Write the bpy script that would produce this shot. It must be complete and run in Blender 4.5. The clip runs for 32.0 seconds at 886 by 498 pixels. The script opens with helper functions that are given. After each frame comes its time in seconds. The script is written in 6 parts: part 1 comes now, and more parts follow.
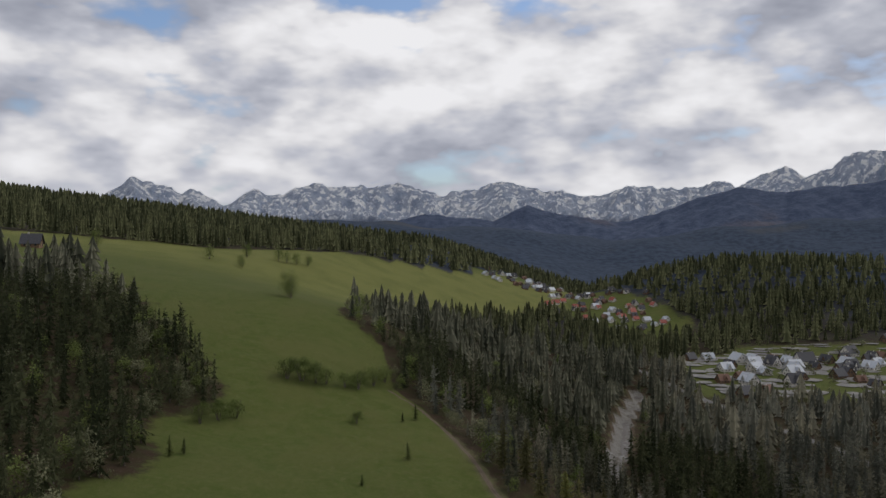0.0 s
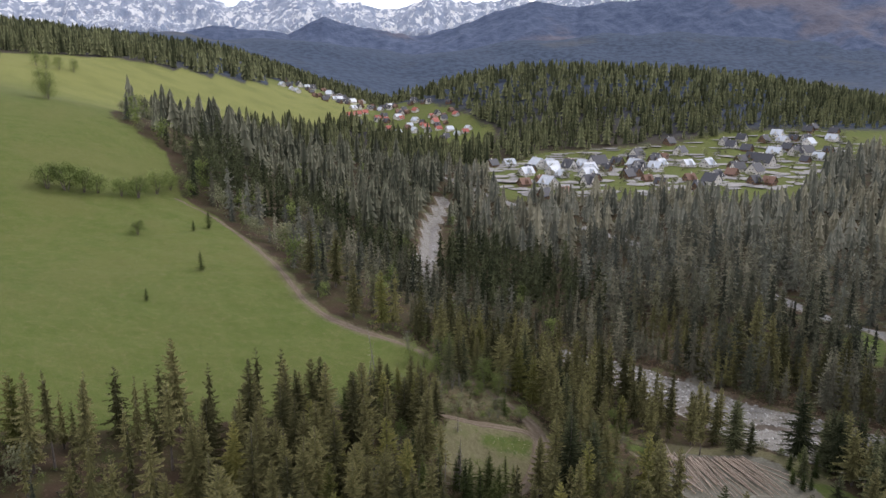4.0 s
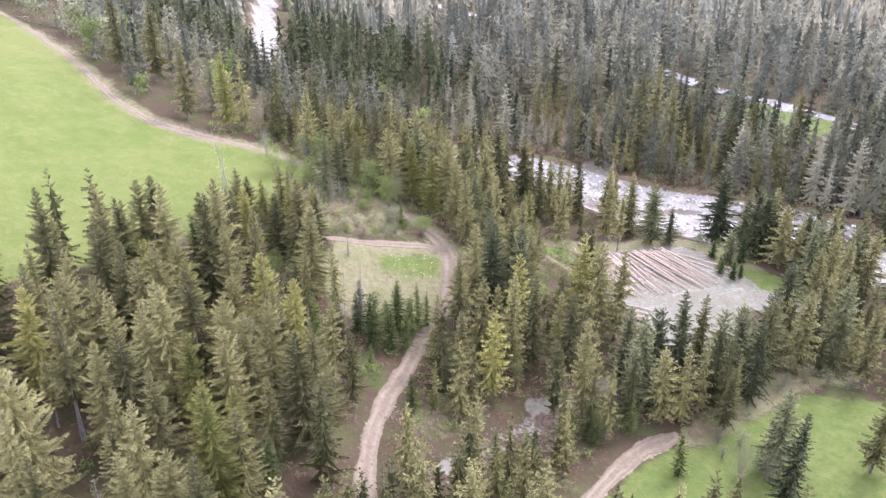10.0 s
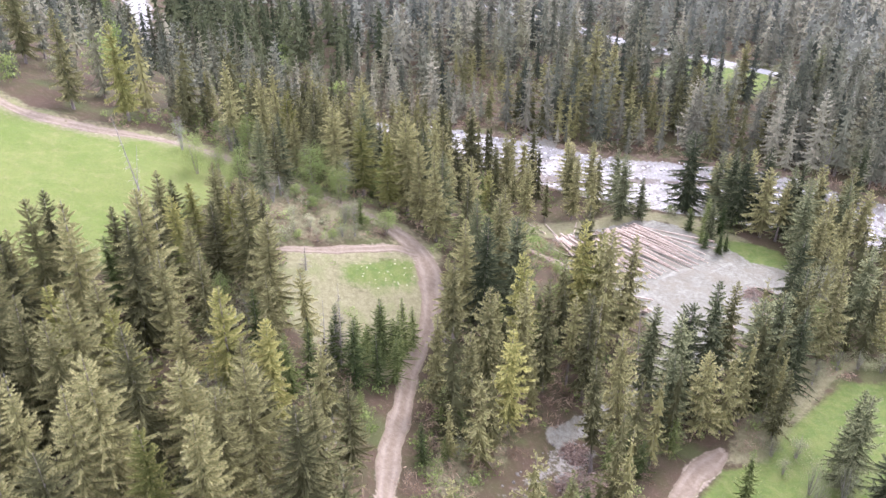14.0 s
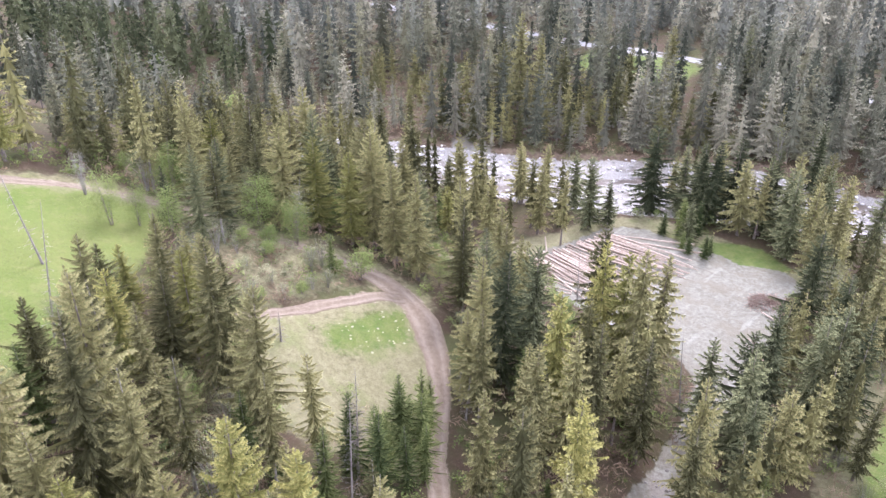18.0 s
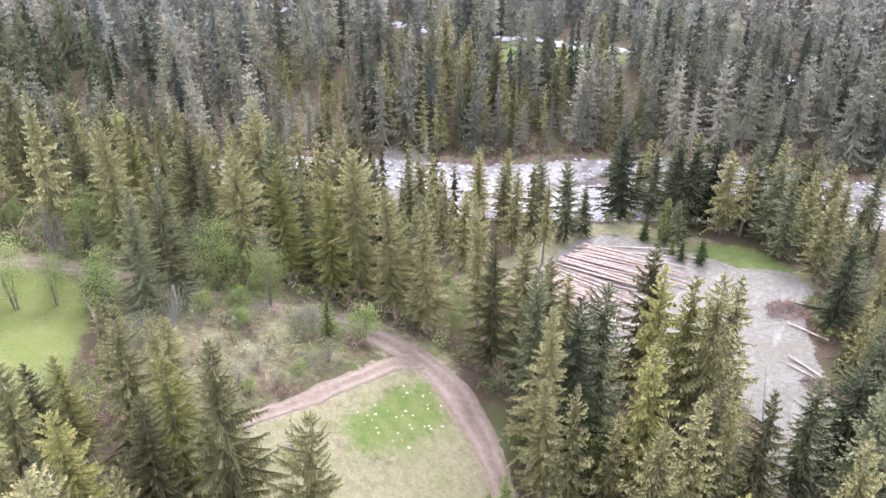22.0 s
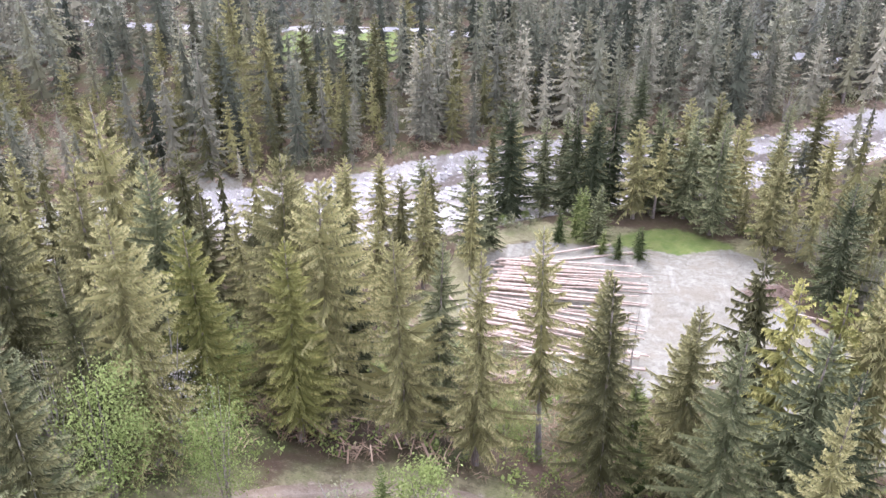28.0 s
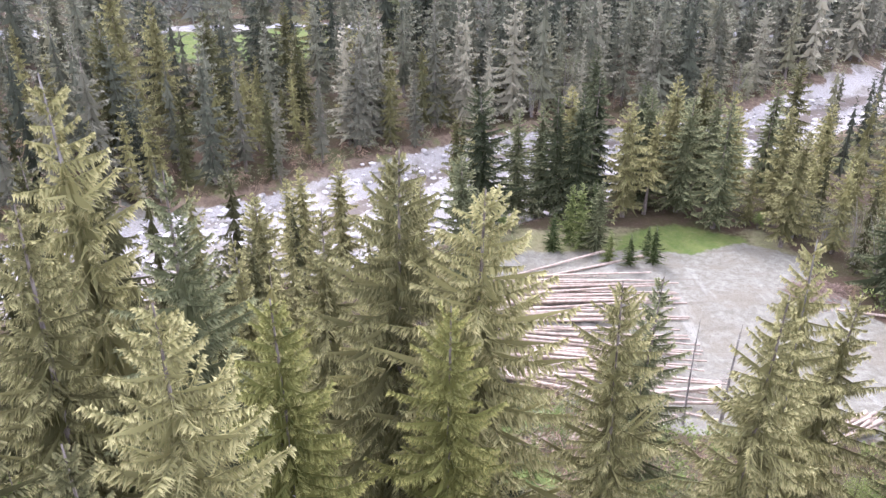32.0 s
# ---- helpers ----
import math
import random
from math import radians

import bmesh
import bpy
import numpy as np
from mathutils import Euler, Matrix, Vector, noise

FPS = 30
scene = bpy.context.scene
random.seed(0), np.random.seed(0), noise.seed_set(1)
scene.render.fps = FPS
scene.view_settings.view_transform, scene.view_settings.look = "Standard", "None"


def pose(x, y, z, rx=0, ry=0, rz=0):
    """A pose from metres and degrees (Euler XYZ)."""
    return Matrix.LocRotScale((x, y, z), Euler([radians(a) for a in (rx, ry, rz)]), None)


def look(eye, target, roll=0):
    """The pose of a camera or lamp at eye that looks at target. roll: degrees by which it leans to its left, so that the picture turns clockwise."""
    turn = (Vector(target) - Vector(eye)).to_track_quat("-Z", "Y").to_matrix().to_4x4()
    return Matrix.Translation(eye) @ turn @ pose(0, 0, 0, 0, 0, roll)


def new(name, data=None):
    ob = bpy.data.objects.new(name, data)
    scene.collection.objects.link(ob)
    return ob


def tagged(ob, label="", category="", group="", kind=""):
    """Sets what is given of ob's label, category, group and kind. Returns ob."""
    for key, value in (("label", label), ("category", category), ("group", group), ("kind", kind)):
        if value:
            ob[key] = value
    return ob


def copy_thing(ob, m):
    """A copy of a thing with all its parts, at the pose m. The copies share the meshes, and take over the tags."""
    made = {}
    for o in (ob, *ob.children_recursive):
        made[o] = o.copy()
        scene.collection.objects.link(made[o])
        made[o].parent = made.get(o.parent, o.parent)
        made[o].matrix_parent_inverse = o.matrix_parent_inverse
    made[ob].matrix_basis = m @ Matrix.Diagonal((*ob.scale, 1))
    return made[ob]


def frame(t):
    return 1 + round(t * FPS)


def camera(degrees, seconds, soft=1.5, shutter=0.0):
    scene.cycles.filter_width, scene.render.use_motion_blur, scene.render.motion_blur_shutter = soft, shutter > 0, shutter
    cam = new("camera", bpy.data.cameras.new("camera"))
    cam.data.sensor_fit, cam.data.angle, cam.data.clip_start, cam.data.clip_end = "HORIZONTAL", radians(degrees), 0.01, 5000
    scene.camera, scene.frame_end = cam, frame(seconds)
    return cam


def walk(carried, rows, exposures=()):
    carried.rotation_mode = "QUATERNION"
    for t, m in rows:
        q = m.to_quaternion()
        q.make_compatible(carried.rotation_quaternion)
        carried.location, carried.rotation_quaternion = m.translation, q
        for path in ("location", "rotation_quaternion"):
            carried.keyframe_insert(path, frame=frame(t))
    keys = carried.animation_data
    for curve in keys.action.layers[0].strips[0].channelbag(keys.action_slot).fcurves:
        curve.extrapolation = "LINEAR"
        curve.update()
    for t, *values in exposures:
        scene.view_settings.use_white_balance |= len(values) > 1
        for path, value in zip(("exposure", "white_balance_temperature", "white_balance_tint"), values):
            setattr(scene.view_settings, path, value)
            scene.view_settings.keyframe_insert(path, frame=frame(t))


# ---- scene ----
cam = camera(57.65, 32.0, soft=1.5)
PATH = [
    (0, pose(-0.00, 0.00, 115.00, 89.76, 0.00, -0.30)),
    (0.5, pose(0.04, 3.43, 113.51, 89.71, 0.00, -1.70)),
    (1, pose(0.10, 6.86, 112.02, 89.45, 0.00, -3.45)),
    (1.5, pose(0.17, 10.29, 110.53, 88.54, 0.00, -5.26)),
    (2, pose(0.27, 13.71, 109.04, 85.91, -0.00, -7.05)),
    (2.5, pose(0.42, 17.15, 107.58, 83.37, -0.00, -8.84)),
    (3, pose(0.64, 20.59, 106.14, 81.26, -0.00, -10.73)),
    (3.5, pose(0.92, 24.05, 104.73, 79.19, -0.00, -12.58)),
    (4, pose(1.26, 27.52, 103.35, 77.03, -0.00, -14.42)),
    (5, pose(2.09, 34.47, 100.67, 72.99, -0.00, -18.06)),
    (5.5, pose(2.55, 37.94, 99.37, 71.35, -0.00, -19.88)),
    (6, pose(3.01, 41.42, 98.09, 70.15, -0.00, -21.70)),
    (6.5, pose(3.48, 44.88, 96.83, 69.06, -0.00, -23.62)),
    (7, pose(3.92, 48.34, 95.58, 67.99, -0.00, -25.39)),
    (7.5, pose(4.30, 51.82, 94.34, 66.96, 0.00, -25.98)),
    (8, pose(4.60, 55.31, 93.11, 66.01, 0.00, -26.03)),
    (9, pose(4.99, 62.27, 90.69, 64.32, 0.00, -26.04)),
    (10, pose(5.09, 69.24, 88.34, 62.79, 0.00, -26.63)),
    (11, pose(5.02, 76.20, 86.12, 61.46, -0.00, -28.53)),
    (12, pose(4.88, 83.26, 84.08, 60.71, -0.00, -30.86)),
    (13, pose(4.79, 90.44, 82.18, 60.85, -0.00, -33.38)),
    (14, pose(4.80, 97.69, 80.34, 60.90, -0.00, -35.92)),
    (14.5, pose(4.86, 101.32, 79.44, 60.93, -0.00, -37.21)),
    (15, pose(4.96, 104.93, 78.54, 60.96, -0.00, -38.50)),
    (16, pose(5.33, 112.07, 76.78, 61.02, -0.00, -41.12)),
    (16.5, pose(5.59, 115.56, 75.91, 61.03, -0.00, -42.45)),
    (17, pose(5.93, 118.99, 75.06, 61.03, -0.00, -43.82)),
    (18, pose(6.82, 125.68, 73.41, 61.09, -0.00, -46.52)),
    (19, pose(7.99, 132.24, 71.75, 61.12, -0.00, -49.13)),
    (20, pose(9.47, 138.75, 70.03, 61.16, 0.00, -51.75)),
    (21, pose(11.29, 145.20, 68.21, 61.27, 0.00, -54.36)),
    (22, pose(13.45, 151.57, 66.28, 61.36, 0.00, -56.99)),
    (23, pose(16.00, 157.80, 64.28, 61.36, 0.00, -60.31)),
    (24, pose(18.91, 163.88, 62.22, 61.33, 0.00, -64.00)),
    (25, pose(22.08, 169.74, 60.20, 61.27, -0.00, -67.60)),
    (25.5, pose(23.76, 172.54, 59.19, 61.27, -0.00, -69.44)),
    (26, pose(25.52, 175.25, 58.19, 61.31, -0.00, -71.29)),
    (27, pose(29.24, 180.48, 56.17, 61.48, 0.00, -74.98)),
    (27.5, pose(31.19, 183.01, 55.16, 61.57, 0.00, -76.80)),
    (28, pose(33.18, 185.51, 54.17, 61.64, 0.00, -78.59)),
    (29, pose(37.23, 190.42, 52.21, 61.86, 0.00, -81.44)),
    (30, pose(41.31, 194.71, 50.21, 61.94, -0.00, -84.06)),
    (31, pose(45.35, 198.17, 48.22, 62.05, -0.00, -86.62)),
    (32, pose(49.35, 201.29, 46.33, 62.19, -0.00, -89.13)),
]
walk(cam, PATH, [(0.0, -1.12, 6300, 12), (2.0, -0.98, 6300, 13), (3.5, -0.2, 6180, 15), (5.5, 1.3, 5900, 22), (7.5, 1.8, 5720, 26), (10.0, 2.14, 5660, 27), (20.0, 2.24, 5600, 27), (25.0, 2.32, 5600, 27), (28.0, 2.38, 5600, 27), (32.0, 2.26, 5580, 27)])

SUN_AZ, SUN_EL = radians(68), radians(46)  # clockwise from +y, above the horizon
world = bpy.data.worlds.new("world")
scene.world = world
world.use_nodes = True
wt = world.node_tree
wt.nodes.clear()


def build_sky():
    link = wt.links.new
    sky = wt.nodes.new("ShaderNodeTexSky")
    sky.sky_type, sky.sun_disc = "NISHITA", False
    sky.sun_elevation, sky.sun_rotation = SUN_EL, SUN_AZ
    sky.air_density, sky.dust_density = 1.0, 1.5
    coord = wt.nodes.new("ShaderNodeTexCoord")
    sep = wt.nodes.new("ShaderNodeSeparateXYZ")
    link(coord.outputs["Generated"], sep.inputs[0])

    def maths(op, a, b=None):
        n = wt.nodes.new("ShaderNodeMath")
        n.operation = op
        for i, v in enumerate((a, b)):
            if v is None:
                continue
            if isinstance(v, (int, float)):
                n.inputs[i].default_value = v
            else:
                link(v, n.inputs[i])
        return n.outputs[0]

    up = maths("MAXIMUM", sep.outputs["Z"], 0.0)
    comb = wt.nodes.new("ShaderNodeVectorMath")
    comb.operation = "MULTIPLY"
    link(coord.outputs["Generated"], comb.inputs[0])
    comb.inputs[1].default_value = (1.0, 1.0, 2.1)

    def clouds(scale, detail, shift):
        """Soft cloud masses with rounded heaps on them."""
        m = wt.nodes.new("ShaderNodeMapping")
        m.inputs["Location"].default_value = shift
        link(comb.outputs[0], m.inputs[0])
        n = wt.nodes.new("ShaderNodeTexNoise")
        n.inputs["Scale"].default_value, n.inputs["Detail"].default_value, n.inputs["Roughness"].default_value = scale, detail, 0.5
        link(m.outputs[0], n.inputs["Vector"])
        v = wt.nodes.new("ShaderNodeTexVoronoi")
        v.feature = "SMOOTH_F1"
        v.inputs["Scale"].default_value, v.inputs["Detail"].default_value, v.inputs["Roughness"].default_value = 3.1 * scale, 3.0, 0.5
        link(m.outputs[0], v.inputs["Vector"])
        return maths("ADD", n.outputs["Fac"], maths("MULTIPLY", maths("SUBTRACT", 0.42, v.outputs["Distance"]), 0.28))

    def ramp(fac, stops):
        r = wt.nodes.new("ShaderNodeValToRGB")
        link(fac, r.inputs[0])
        e = r.color_ramp.elements
        e[0].position, e[0].color = stops[0]
        e[1].position, e[1].color = stops[-1]
        for p, c in stops[1:-1]:
            e.new(p).color = c
        return r.outputs[0]

    body, above = clouds(3.6, 10, (3.1, 1.7, 0.35)), clouds(3.6, 4, (3.1, 1.7, 0.47))
    cover = ramp(body, [(0.22, (0, 0, 0, 1)), (0.32, (1, 1, 1, 1))])
    # bright heads where the cloud thins out upwards, grey flat bases
    lit = maths("ADD", maths("MULTIPLY", maths("SUBTRACT", body, above), 1.3), 0.5)
    grey = ramp(lit, [(0.12, (0.62, 0.65, 0.75, 1)), (0.28, (0.82, 0.85, 0.95, 1)), (0.42, (1.12, 1.14, 1.22, 1)), (0.52, (1.42, 1.41, 1.42, 1)), (0.60, (1.64, 1.62, 1.60, 1)), (0.72, (1.85, 1.83, 1.80, 1))])
    blue = wt.nodes.new("ShaderNodeMix")
    blue.data_type, blue.blend_type = "RGBA", "MULTIPLY"
    blue.inputs[0].default_value = 1
    link(sky.outputs[0], blue.inputs[6])
    blue.inputs[7].default_value = (0.24, 0.25, 0.265, 1)
    mix = wt.nodes.new("ShaderNodeMix")
    mix.data_type = "RGBA"
    link(cover, mix.inputs[0])
    link(blue.outputs[2], mix.inputs[6])
    link(grey, mix.inputs[7])
    # thick cloud overhead is darker than the bright band over the mountains
    dim = wt.nodes.new("ShaderNodeMapRange")
    link(up, dim.inputs[0])
    for i, v in ((1, 0.28), (2, 0.75), (3, 1.0), (4, 0.80)):
        dim.inputs[i].default_value = v
    scale = wt.nodes.new("ShaderNodeVectorMath")
    scale.operation = "SCALE"
    link(mix.outputs[2], scale.inputs[0])
    link(dim.outputs[0], scale.inputs["Scale"])
    bg = wt.nodes.new("ShaderNodeBackground")
    bg.inputs["Strength"].default_value = 1.0
    link(scale.outputs[0], bg.inputs["Color"])
    out = wt.nodes.new("ShaderNodeOutputWorld")
    link(bg.outputs[0], out.inputs[0])


build_sky()
sun = new("sun", bpy.data.lights.new("sun", "SUN"))
sun.data.energy, sun.data.angle, sun.data.color = 1.6, radians(15), (1.0, 0.95, 0.86)
sun.matrix_world = look((0, 0, 0), (-math.sin(SUN_AZ) * math.cos(SUN_EL), -math.cos(SUN_AZ) * math.cos(SUN_EL), -math.sin(SUN_EL)))

# ---- materials ----
def nodes(name):
    m = bpy.data.materials.new(name)
    m.use_nodes = True
    nt = m.node_tree
    return m, nt, nt.nodes["Principled BSDF"]


class Shade:
    """Short forms for the nodes of one material."""

    def __init__(self, name, rough=0.9, metal=0.0, spec=0.3):
        self.mat, self.nt, self.bsdf = nodes(name)
        self.bsdf.inputs["Roughness"].default_value = rough
        self.bsdf.inputs["Metallic"].default_value = metal
        self.bsdf.inputs["Specular IOR Level"].default_value = spec
        self.coord = self.nt.nodes.new("ShaderNodeTexCoord")

    def put(self, value, socket):
        if isinstance(value, (int, float)):
            socket.default_value = value
        elif isinstance(value, tuple):
            socket.default_value = value if len(value) == 4 else (*value, 1)
        else:
            self.nt.links.new(value, socket)

    def noise(self, scale, detail=4, rough=0.55, space="Object", stretch=None, shift=None):
        n = self.nt.nodes.new("ShaderNodeTexNoise")
        n.inputs["Scale"].default_value, n.inputs["Detail"].default_value, n.inputs["Roughness"].default_value = scale, detail, rough
        v = self.coord.outputs[space]
        if stretch or shift:
            m = self.nt.nodes.new("ShaderNodeMapping")
            m.inputs["Scale"].default_value = stretch or (1, 1, 1)
            m.inputs["Location"].default_value = shift or (0, 0, 0)
            self.nt.links.new(v, m.inputs[0])
            v = m.outputs[0]
        self.nt.links.new(v, n.inputs["Vector"])
        return n.outputs["Fac"]

    def voronoi(self, scale, feature="F1", space="Object"):
        n = self.nt.nodes.new("ShaderNodeTexVoronoi")
        n.feature = feature
        n.inputs["Scale"].default_value = scale
        self.nt.links.new(self.coord.outputs[space], n.inputs["Vector"])
        return n

    def attr(self, name, channel=None):
        n = self.nt.nodes.new("ShaderNodeAttribute")
        n.attribute_name = name
        if channel is None:
            return n.outputs["Fac"]
        s = self.nt.nodes.new("ShaderNodeSeparateColor")
        self.nt.links.new(n.outputs["Color"], s.inputs[0])
        return s.outputs[channel]

    def math(self, op, a, b=0.0, c=0.0):
        n = self.nt.nodes.new("ShaderNodeMath")
        n.operation = op
        for i, v in enumerate((a, b, c)):
            self.put(v, n.inputs[i])
        return n.outputs[0]

    def step(self, v, a, b, lo=0.0, hi=1.0):
        n = self.nt.nodes.new("ShaderNodeMapRange")
        n.interpolation_type = "SMOOTHSTEP"
        for i, w in enumerate((v, a, b, lo, hi)):
            self.put(w, n.inputs[i])
        return n.outputs[0]

    def mix(self, fac, a, b):
        n = self.nt.nodes.new("ShaderNodeMix")
        n.data_type = "RGBA"
        for s, v in ((n.inputs[0], fac), (n.inputs[6], a), (n.inputs[7], b)):
            self.put(v, s)
        return n.outputs[2]

    def random(self):
        return self.nt.nodes.new("ShaderNodeObjectInfo").outputs["Random"]

    def island(self):
        return self.nt.nodes.new("ShaderNodeNewGeometry").outputs["Random Per Island"]

    def bump(self, height, strength=0.4, distance=0.05):
        b = self.nt.nodes.new("ShaderNodeBump")
        b.inputs["Strength"].default_value, b.inputs["Distance"].default_value = strength, distance
        self.put(height, b.inputs["Height"])
        self.nt.links.new(b.outputs[0], self.bsdf.inputs["Normal"])

    def color(self, c):
        self.put(c, self.bsdf.inputs["Base Color"])
        return self.mat


def two_tone(name, a, b, scale=3.0, rough=0.85, bump=0.3, dist=0.02, detail=5, stretch=None, vary=0.0, spec=0.3):
    s = Shade(name, rough, spec=spec)
    n = s.noise(scale, detail, stretch=stretch)
    c = s.mix(s.step(n, 0.3, 0.7), a, b)
    if vary:
        c = s.mix(s.math("MULTIPLY", s.random(), vary), c, tuple(0.55 * v for v in a))
    if bump:
        s.bump(n, bump, dist)
    return s.color(c)


def needle_material(name, dark, light, tip, thin=0.2, mottle=0.5):
    s = Shade(name, 0.85, spec=0.06)
    tone = s.math("FRACT", s.math("ADD", s.attr("tone"), s.random()))
    c = s.mix(s.step(tone, 0.0, 1.0), dark, light)
    c = s.mix(s.math("MULTIPLY", s.island(), mottle), c, tuple(0.45 * v for v in dark))
    # lighter growing tips; inner needles stay darker, crown shade put into the colour
    ends = s.math("MULTIPLY", s.step(s.attr("tip"), 0.2, 0.95), s.step(tone, 0.1, 0.8, 0.4, 0.95))
    c = s.mix(ends, c, tip)
    s.color(c)
    glow = s.nt.nodes.new("ShaderNodeBsdfTranslucent")
    s.put(c, glow.inputs[0])
    both = s.nt.nodes.new("ShaderNodeMixShader")
    both.inputs[0].default_value = thin
    s.nt.links.new(s.bsdf.outputs[0], both.inputs[1])
    s.nt.links.new(glow.outputs[0], both.inputs[2])
    s.nt.links.new(both.outputs[0], s.nt.nodes["Material Output"].inputs[0])
    return s.mat


NEEDLES = needle_material("spruce_needles", (0.058, 0.058, 0.025), (0.232, 0.216, 0.088), (0.372, 0.340, 0.156), 0.13, 0.62)
NEEDLES_DARK = needle_material("dark_needles", (0.034, 0.041, 0.020), (0.124, 0.132, 0.063), (0.262, 0.264, 0.132), 0.12, 0.6)
# darker needle copy: cloud shade on the meadow-side wood is put into the colour
NEEDLES_SHADE = needle_material("shaded_needles", (0.034, 0.042, 0.020), (0.105, 0.114, 0.056), (0.200, 0.204, 0.108), 0.12, 0.55)
# pale and grey needles: haze over the far trees is put into their colour
NEEDLES_HAZE_PALE = needle_material("hazed_pale_needles", (0.098, 0.097, 0.068), (0.286, 0.268, 0.186), (0.400, 0.370, 0.265), 0.12, 0.5)
NEEDLES_HAZE_GREY = needle_material("hazed_grey_needles", (0.074, 0.080, 0.062), (0.214, 0.214, 0.164), (0.325, 0.314, 0.242), 0.12, 0.5)
NEEDLES_BANK = needle_material("bank_needles", (0.046, 0.052, 0.035), (0.164, 0.164, 0.110), (0.295, 0.287, 0.200), 0.12, 0.6)
NEEDLES_OLIVE = needle_material("olive_needles", (0.064, 0.065, 0.039), (0.226, 0.216, 0.132), (0.360, 0.340, 0.215), 0.12, 0.6)
NEEDLES_LIME = needle_material("bright_needles", (0.088, 0.094, 0.026), (0.276, 0.262, 0.080), (0.465, 0.425, 0.152), 0.15, 0.55)
NEEDLES_FRESH = needle_material("young_needles", (0.036, 0.050, 0.017), (0.120, 0.144, 0.045), (0.270, 0.292, 0.104), 0.15, 0.55)
RED_TWIGS = needle_material("red_twigs", (0.13, 0.088, 0.056), (0.22, 0.155, 0.105), (0.30, 0.225, 0.16))
DEAD_TWIGS = needle_material("dead_twigs", (0.20, 0.17, 0.15), (0.32, 0.285, 0.25), (0.42, 0.39, 0.36))
LEAF = needle_material("fresh_leaves", (0.088, 0.120, 0.032), (0.150, 0.188, 0.054), (0.235, 0.275, 0.095), 0.3)
LEAF_GREY = needle_material("budding_leaves", (0.105, 0.112, 0.056), (0.180, 0.182, 0.100), (0.28, 0.28, 0.17), 0.3)
BLOSSOM = needle_material("blossom", (0.20, 0.19, 0.135), (0.28, 0.265, 0.21), (0.40, 0.385, 0.345), 0.3)
BARK = two_tone("spruce_bark", (0.070, 0.056, 0.045), (0.175, 0.150, 0.128), 4, 0.95, 0.6, 0.05, stretch=(3, 3, 0.5))
BARK_GREY = two_tone("grey_bark", (0.105, 0.092, 0.080), (0.21, 0.192, 0.172), 5, 0.9, 0.4, 0.03, stretch=(2, 2, 0.4))
LOG_BARK = two_tone("log_bark", (0.25, 0.192, 0.145), (0.42, 0.348, 0.280), 2.2, 0.9, 0.5, 0.02, vary=0.6)
LOG_CUT = two_tone("log_cut", (0.55, 0.40, 0.24), (0.72, 0.58, 0.40), 9, 0.8, 0.2, 0.01)


def stone_material():
    s = Shade("river_stone", 0.85)
    c = s.mix(s.island(), (0.135, 0.127, 0.112), (0.50, 0.485, 0.455))
    n = s.noise(3.0, 5)
    s.bump(n, 0.4, 0.05)
    return s.color(s.mix(s.step(n, 0.45, 0.75, 0, 0.5), c, (0.18, 0.172, 0.16)))


STONE = stone_material()
WASH_STONE = two_tone("wash_stone", (0.075, 0.066, 0.054), (0.17, 0.155, 0.135), 1.6, 0.9, 0.4, 0.04)


